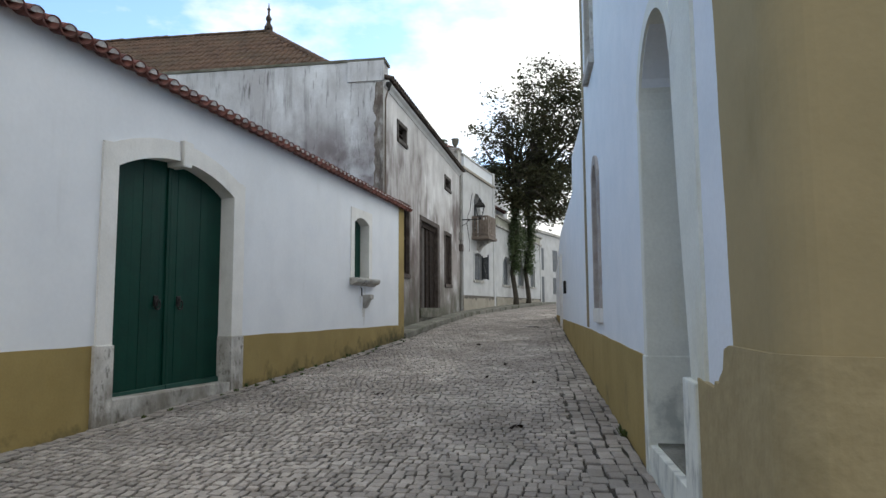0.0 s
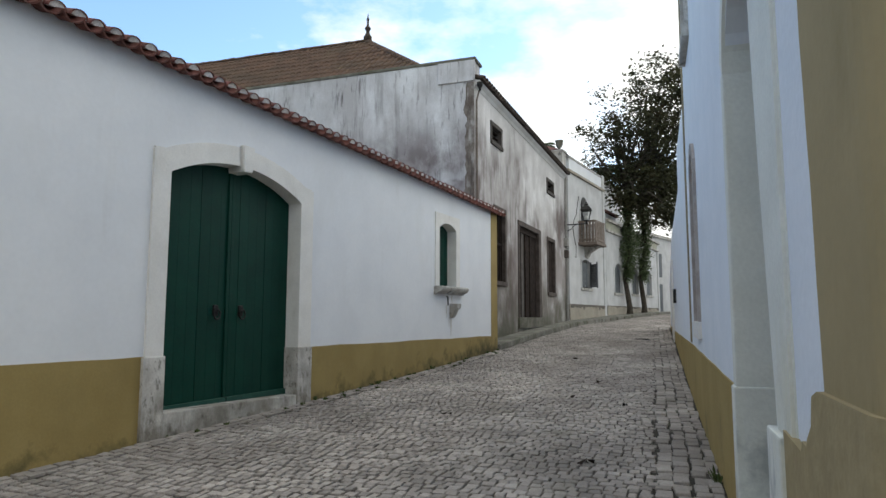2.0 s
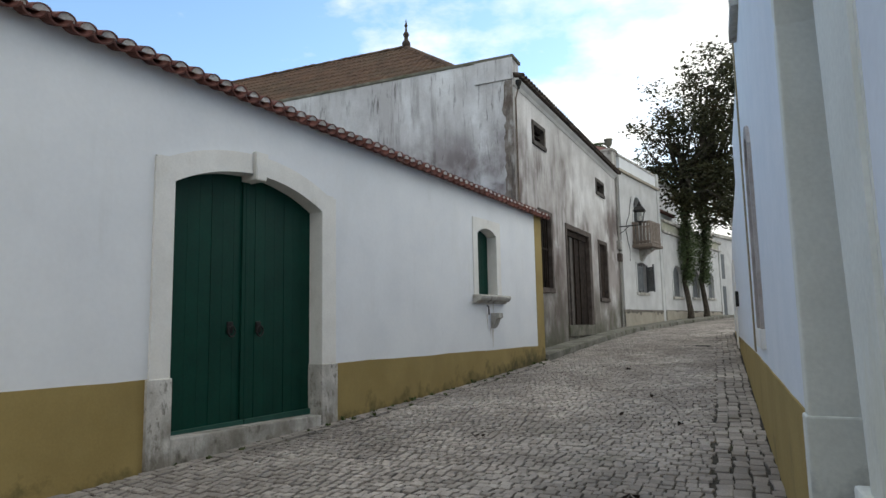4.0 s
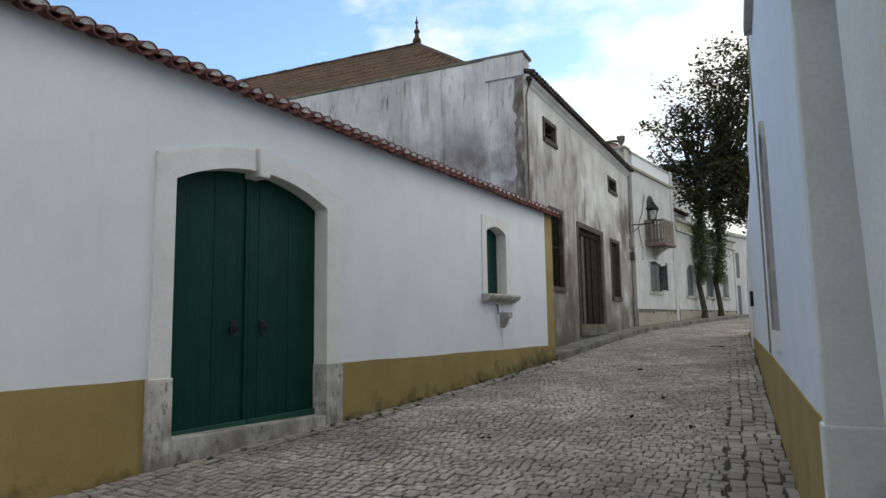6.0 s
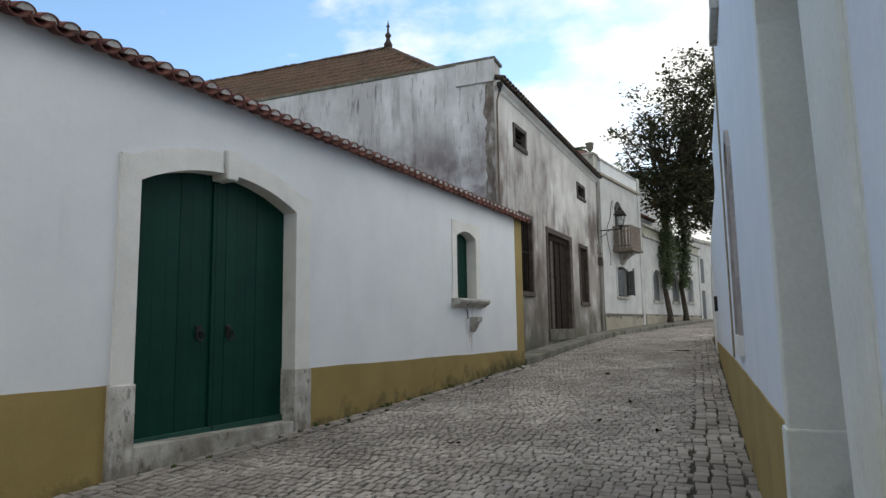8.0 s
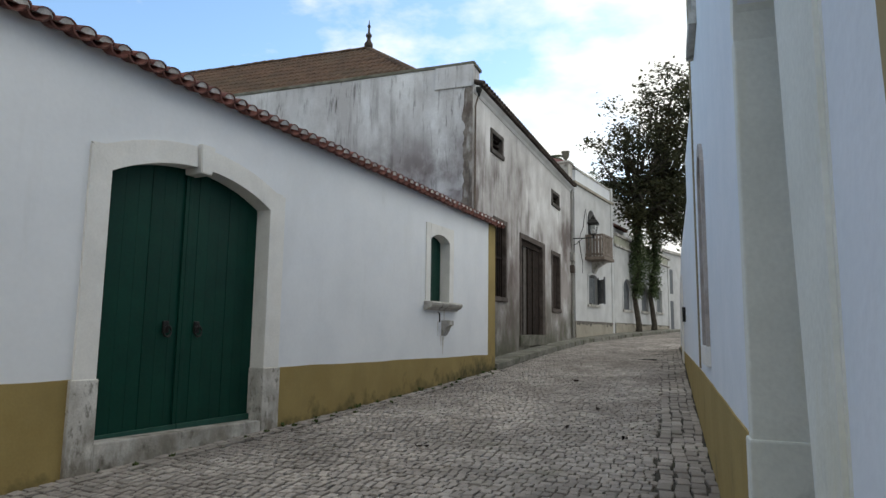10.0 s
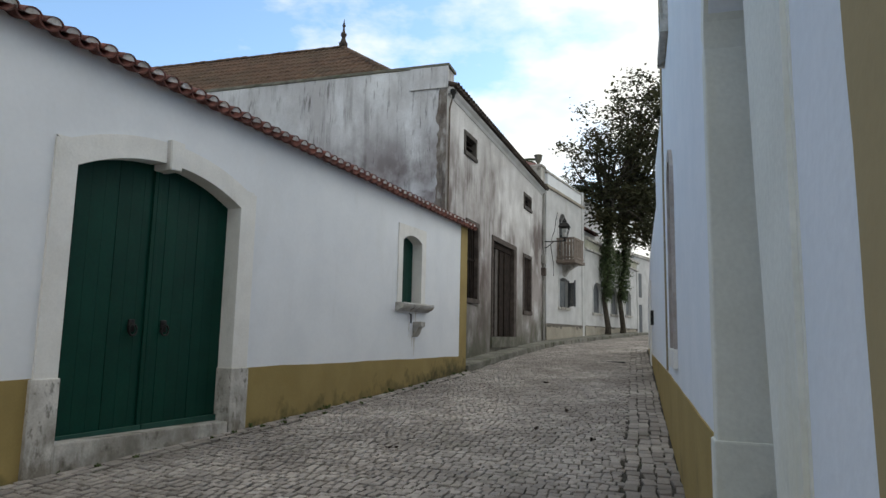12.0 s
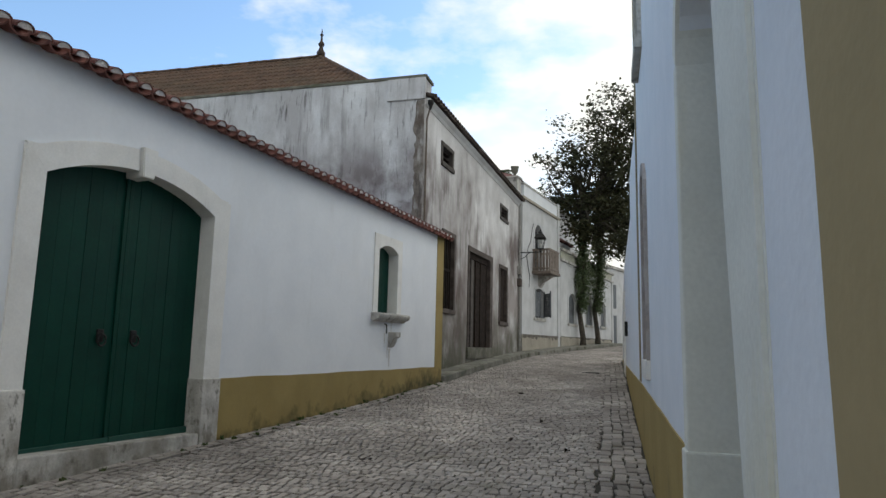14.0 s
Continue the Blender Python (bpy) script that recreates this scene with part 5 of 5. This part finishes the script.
def tree(x, y, crown_c, crown_r, clumps, seed, lean, ivy_top, trunk_top, skirt):
    r = random.Random(seed)
    z0 = ground_z(x, y) + 0.1
    t = thing("tree", Matrix.Translation((x, y, z0)), "tall street tree with an ivy-clad trunk and dark crown", "tree", "street trees")
    c = Vector(crown_c) - Vector((x, y, z0))
    top = Vector((lean[0], lean[1], trunk_top))
    pts = [Vector((0, 0, -0.3)), Vector((0.03, 0, 0.4)), top * 0.25 + Vector((-0.20, 0.05, 0)), top * 0.5 + Vector((0.12, 0, 0)), top * 0.75 + Vector((-0.08, 0, 0)), top]
    bm = bmesh.new()
    tube(bm, pts, [0.21, 0.15, 0.125, 0.12, 0.12, 0.10], 10)
    centres = []
    for i in range(clumps):
        while True:
            d = Vector((r.uniform(-1, 1), r.uniform(-1, 1), r.uniform(-1, 1)))
            if 0.25 < d.length < 1:
                break
        d = d * (0.75 + 0.35 * noise.noise(d * 1.7 + Vector((seed, 0, 0))))
        centres.append(c + Vector((d.x * crown_r[0], d.y * crown_r[1], d.z * crown_r[2])))
    for i in range(skirt):          # dense low boughs
        centres.append(Vector((0.9 + r.uniform(-1.4, 2.2), r.uniform(-1.4, 1.4), r.uniform(5.2, 8.4))))
    for i, p in enumerate(centres):
        if i % 3 == 0:
            s = top * r.uniform(0.75, 1.0)
            mid = (s + p) / 2 + Vector((r.uniform(-0.5, 0.5), r.uniform(-0.5, 0.5), r.uniform(0.2, 0.9)))
            part("limb", tube(bmesh.new(), [s, mid, p], [0.085, 0.05, 0.015], 5), BARK, t, smooth=True)
    tr = part("trunk", bm, BARK, t, "bent grey trunk", smooth=True)
    bm = bmesh.new()
    for p in centres:
        s = r.uniform(0.26, 0.50)
        leaf_mesh(bm, p, (s, s, s * 0.6), r.randint(44, 76), 0.235, r)
    part("crown", bm, LEAF, t, "dark green leaves, browning", kind="stuff")
    bm = bmesh.new()
    for i in range(290):
        f = i / 290
        z = 2.0 + f * (ivy_top - 2.0)
        q = top * min(1.0, z / trunk_top)
        w = 0.12 + 0.36 * math.sin(math.pi * min(1, f * 0.95 + 0.02)) * (0.6 + 0.6 * r.random())
        leaf_mesh(bm, (q.x + r.uniform(-w, w) * 0.8, q.y + r.uniform(-w, w) * 0.8, z), (0.12, 0.12, 0.16), 16, 0.14, r)
    part("ivy", bm, IVY, t, "green ivy hanging on the trunk", kind="stuff")
    return t


tree(-0.82, 38.0, (-0.5, 38.3, 11.3), (3.5, 2.6, 4.3), 84, 5, (0.05, 0.1), 6.4, 8.0, 56)
tree(-0.10, 41.3, (2.0, 40.2, 12.5), (4.4, 3.2, 6.2), 150, 11, (0.15, 0.0), 6.4, 8.4, 42)


def palm(x, y, z, r_len, seed):
    r = random.Random(seed)
    t = thing("palm", Matrix.Translation((x, y, z)), "palm crown rising behind the roofs", "palm tree")
    part("trunk", tube(bmesh.new(), [(0, 0, -z + 1), (0, 0, 0)], [0.3, 0.22], 8), BARK, t)
    for i in range(26):
        a, e = r.uniform(0, 6.283), r.uniform(0.05, 1.2)
        bm = bmesh.new()
        for k in range(14):
            f = k / 13
            d = r_len * f
            px, pz = d * math.cos(e * (1 - 0.6 * f)), d * math.sin(e) - 0.55 * d * f
            for sgn in (-1, 1):
                w = 0.2 * r_len * math.sin(math.pi * (0.12 + 0.8 * f))
                q = [Vector((px, 0, pz)), Vector((px + 0.17, 0, pz + 0.01)), Vector((px + 0.22, sgn * w, pz - 0.18))]
                rot = Matrix.Rotation(a, 3, "Z")
                bm.faces.new([bm.verts.new(rot @ p) for p in q])
        part("frond", bm, PALM, t)


palm(-6.1, 40.0, 11.95, 0.95, 3)
palm(-2.9, 42.5, 10.6, 1.9, 8)

# ---------------------------------------------------------------- small things on the ground
rw = random.Random(9)


def weed(x, y, size):
    z = ground_z(x, y)
    bm = bmesh.new()
    for _ in range(14):
        a, l = rw.uniform(0, 6.283), size * rw.uniform(0.5, 1.1)
        d = Vector((math.cos(a) * 0.6, math.sin(a) * 0.6, 1.0)).normalized() * l
        s = Vector((-math.sin(a), math.cos(a), 0)) * 0.008
        o = Vector((rw.uniform(-0.03, 0.03), rw.uniform(-0.03, 0.03), -0.01))
        bm.faces.new([bm.verts.new(p) for p in (o - s, o + s, o + d * 0.7 + s * 1.4, o + d, o + d * 0.7 - s * 1.4)])
    single("weed", bm, WEED, Matrix.Translation((x, y, z)), "small green weed in the joint at a wall foot", "weed", "weeds at the wall foot")


weed(0.93, 6.9, 0.16)
for yy in (9.9, 10.6, 11.1, 11.7, 12.3, 13.0, 13.8, 14.6, 15.6, 16.9, 17.6):
    weed(left_edge(min(yy, 17.7)) + 0.05 + rw.uniform(0, 0.05), yy, rw.uniform(0.05, 0.12))
for k_ in range(26):                     # low tufts in the gutter joint beside the gate and the dado
    yy = 7.2 + k_ * 0.40 + rw.uniform(-0.15, 0.15)
    weed(left_edge(yy) + rw.choice((0.03, 0.16, 0.28)) + rw.uniform(-0.02, 0.02), yy, rw.uniform(0.03, 0.06))
for x, yy in ((0.02, 10.4), (-0.75, 10.9), (-0.5, 12.6), (-2.2, 9.2), (-1.3, 16.0), (-0.2, 7.2)):
    bm = bmesh.new()
    for k in range(3):
        leaf_mesh(bm, (k * 0.02, 0.01 * k, 0.012), (0.02, 0.02, 0.004), 1, 0.10, rw)
    single("fallen_leaf", bm, WOOD_D, Matrix.Translation((x, yy, ground_z(x, yy) + 0.012)), "dry brown fallen leaf on the setts", "leaf", "fallen leaves")

drain = thing("drain_cover", Matrix.Translation((-0.07, 21.17, ground_z(-0.07, 21.17) + 0.012)) @ pose(0, 0, 0, 2.5, -0.9, -19), "narrow dark iron drain grate across the setts", "drain cover")
part("frame", B(-0.38, 0.38, -0.05, 0.05, -0.03, -0.006), IRON, drain)
for i in range(18):
    part("slat", B(-0.36 + i * 0.041, -0.34 + i * 0.041, -0.045, 0.045, -0.006, 0.002), IRON, drain)

# ---------------------------------------------------------------- stone setts
rs = random.Random(21)
sett_meshes = []


def sett_bm(w, l, h, r):
    top = []
    base = []
    for sx, sy in ((-1, -1), (1, -1), (1, 1), (-1, 1)):
        jx, jy = r.uniform(-0.009, 0.009), r.uniform(-0.009, 0.009)
        base.append((sx * w / 2 + jx, sy * l / 2 + jy, -0.03))
        top.append((sx * (w / 2 - 0.007) + jx, sy * (l / 2 - 0.007) + jy, h + r.uniform(-0.003, 0.003)))
    shoulder = [(b[0], b[1], h - 0.005) for b in base]
    verts = base + shoulder + top + [(0, 0, h + 0.002)]
    faces = []
    for i in range(4):
        j = (i + 1) % 4
        faces += [(i, j, 4 + j, 4 + i), (4 + i, 4 + j, 8 + j, 8 + i), (8 + i, 8 + j, 12)]
    return verts, faces


V, F = [], []
pieces = []


def add_sett(x, y, ang, w, l, h):
    z = ground_z(x, y)
    gz = (ground_z(x, y + 0.3) - ground_z(x, y - 0.3)) / 0.6
    if -3.1 < x < -0.9 and 5.6 < y < 7.4 and len(pieces) < 300:
        pieces.append((x, y, z, ang, w, l, h, gz))
        return
    vs, fs = sett_bm(w, l, h, rs)
    k = len(V)
    c, s = math.cos(ang), math.sin(ang)
    for px, py, pz in vs:
        qx, qy = px * c - py * s, px * s + py * c
        V.append((x + qx, y + qy, z + pz + qy * gz + 0.004 * qx))
    F.extend([tuple(i + k for i in f) for f in fs])


# carriageway rows lie across the street, gently bowed
y = -4.0
while y < 50:
    coarse = 1.0 if y < 26 else 1.35
    pitch = rs.uniform(0.100, 0.128) * coarse
    x0 = left_edge(y) + (0.29 if y < 17.7 else 0.66 + min(1.0, max(0.0, (y - 26) / 10)) * 0.45)
    x1 = 0.445 if y < 27.2 else 1.2 + 0.16 * (y - 27.2)
    x = x0 + rs.uniform(0, 0.08)
    while x < x1 - 0.05:
        l = min(rs.uniform(0.080, 0.122) * coarse, max(0.08, x1 - x))
        yy = y + 0.10 * math.sin((x + 2) * 0.9) + 0.035 * math.sin(x * 2.1 + y * 0.8) - 0.09 * (x + 2)
        gap = 0.011 + 0.015 * max(0.0, min(1.0, (-0.8 - x) / 2.5))        # joints widen towards the gate
        add_sett(x + l / 2, yy + rs.uniform(-0.011, 0.011), rs.uniform(-0.10, 0.10) - 0.06, l - gap, pitch - gap, rs.uniform(-0.005, 0.005))
        x += l
    y += pitch
# setts of the side space in front of the end wall
y = -4.0
while y < 2.5:
    pitch = rs.uniform(0.13, 0.16)
    x, x1 = 0.98, min(6.0, 0.75 + (2.45 - y) / 0.27)
    while x < x1:
        l = rs.uniform(0.11, 0.16)
        add_sett(x + l / 2, y + rs.uniform(-0.01, 0.01), rs.uniform(-0.08, 0.08), l - 0.013, pitch - 0.013, rs.uniform(-0.005, 0.005))
        x += l
    y += pitch
# straight gutter courses at both wall feet
for x, w in ((0.515, 0.14), (0.66, 0.14), (0.80, 0.13), (0.915, 0.10)):
    y = -4.0
    while y < 27.0:
        l = rs.uniform(0.11, 0.25)
        add_sett(x + rs.uniform(-0.016, 0.016) + 0.012 * math.sin(y * 1.7), y + l / 2, rs.uniform(-0.09, 0.09), w - rs.uniform(0.004, 0.022), l - rs.uniform(0.010, 0.024), rs.uniform(-0.014, 0.006))
        y += l
for off, w in ((0.09, 0.13), (0.215, 0.11)):
    y = -4.0
    while y < 17.7:
        l = rs.uniform(0.10, 0.24)
        add_sett(left_edge(y + l / 2) + off + rs.uniform(-0.014, 0.014), y + l / 2, rs.uniform(-0.10, 0.10) - 0.132, w - rs.uniform(0.012, 0.035), l - rs.uniform(0.012, 0.03), rs.uniform(-0.004, 0.010))
        y += l

road = thing("road", Matrix.Identity(4), "street paved with worn grey limestone setts", "road", kind="structure")
me = bpy.data.meshes.new("sett_field")
me.from_pydata(V, [], F)
me.materials.append(SETT)
part("sett_field", me, SETT, road, kind="stuff")
for k in range(8):
    vs, fs = sett_bm(0.105, 0.10, 0.0, rs)
    m1 = bpy.data.meshes.new("sett")
    m1.from_pydata(vs, [], fs)
    m1.materials.append(SETT_O)
    sett_meshes.append(m1)
for i, (x, y, z, ang, w, l, h, gz) in enumerate(pieces):
    ob = new("sett", sett_meshes[i % 8])
    ob.parent = road
    ob.matrix_local = Matrix.Translation((x, y, z + h)) @ pose(0, 0, 0, math.degrees(gz), -0.2, math.degrees(ang)) @ Matrix.Diagonal((w / 0.105, l / 0.10, 1, 1))
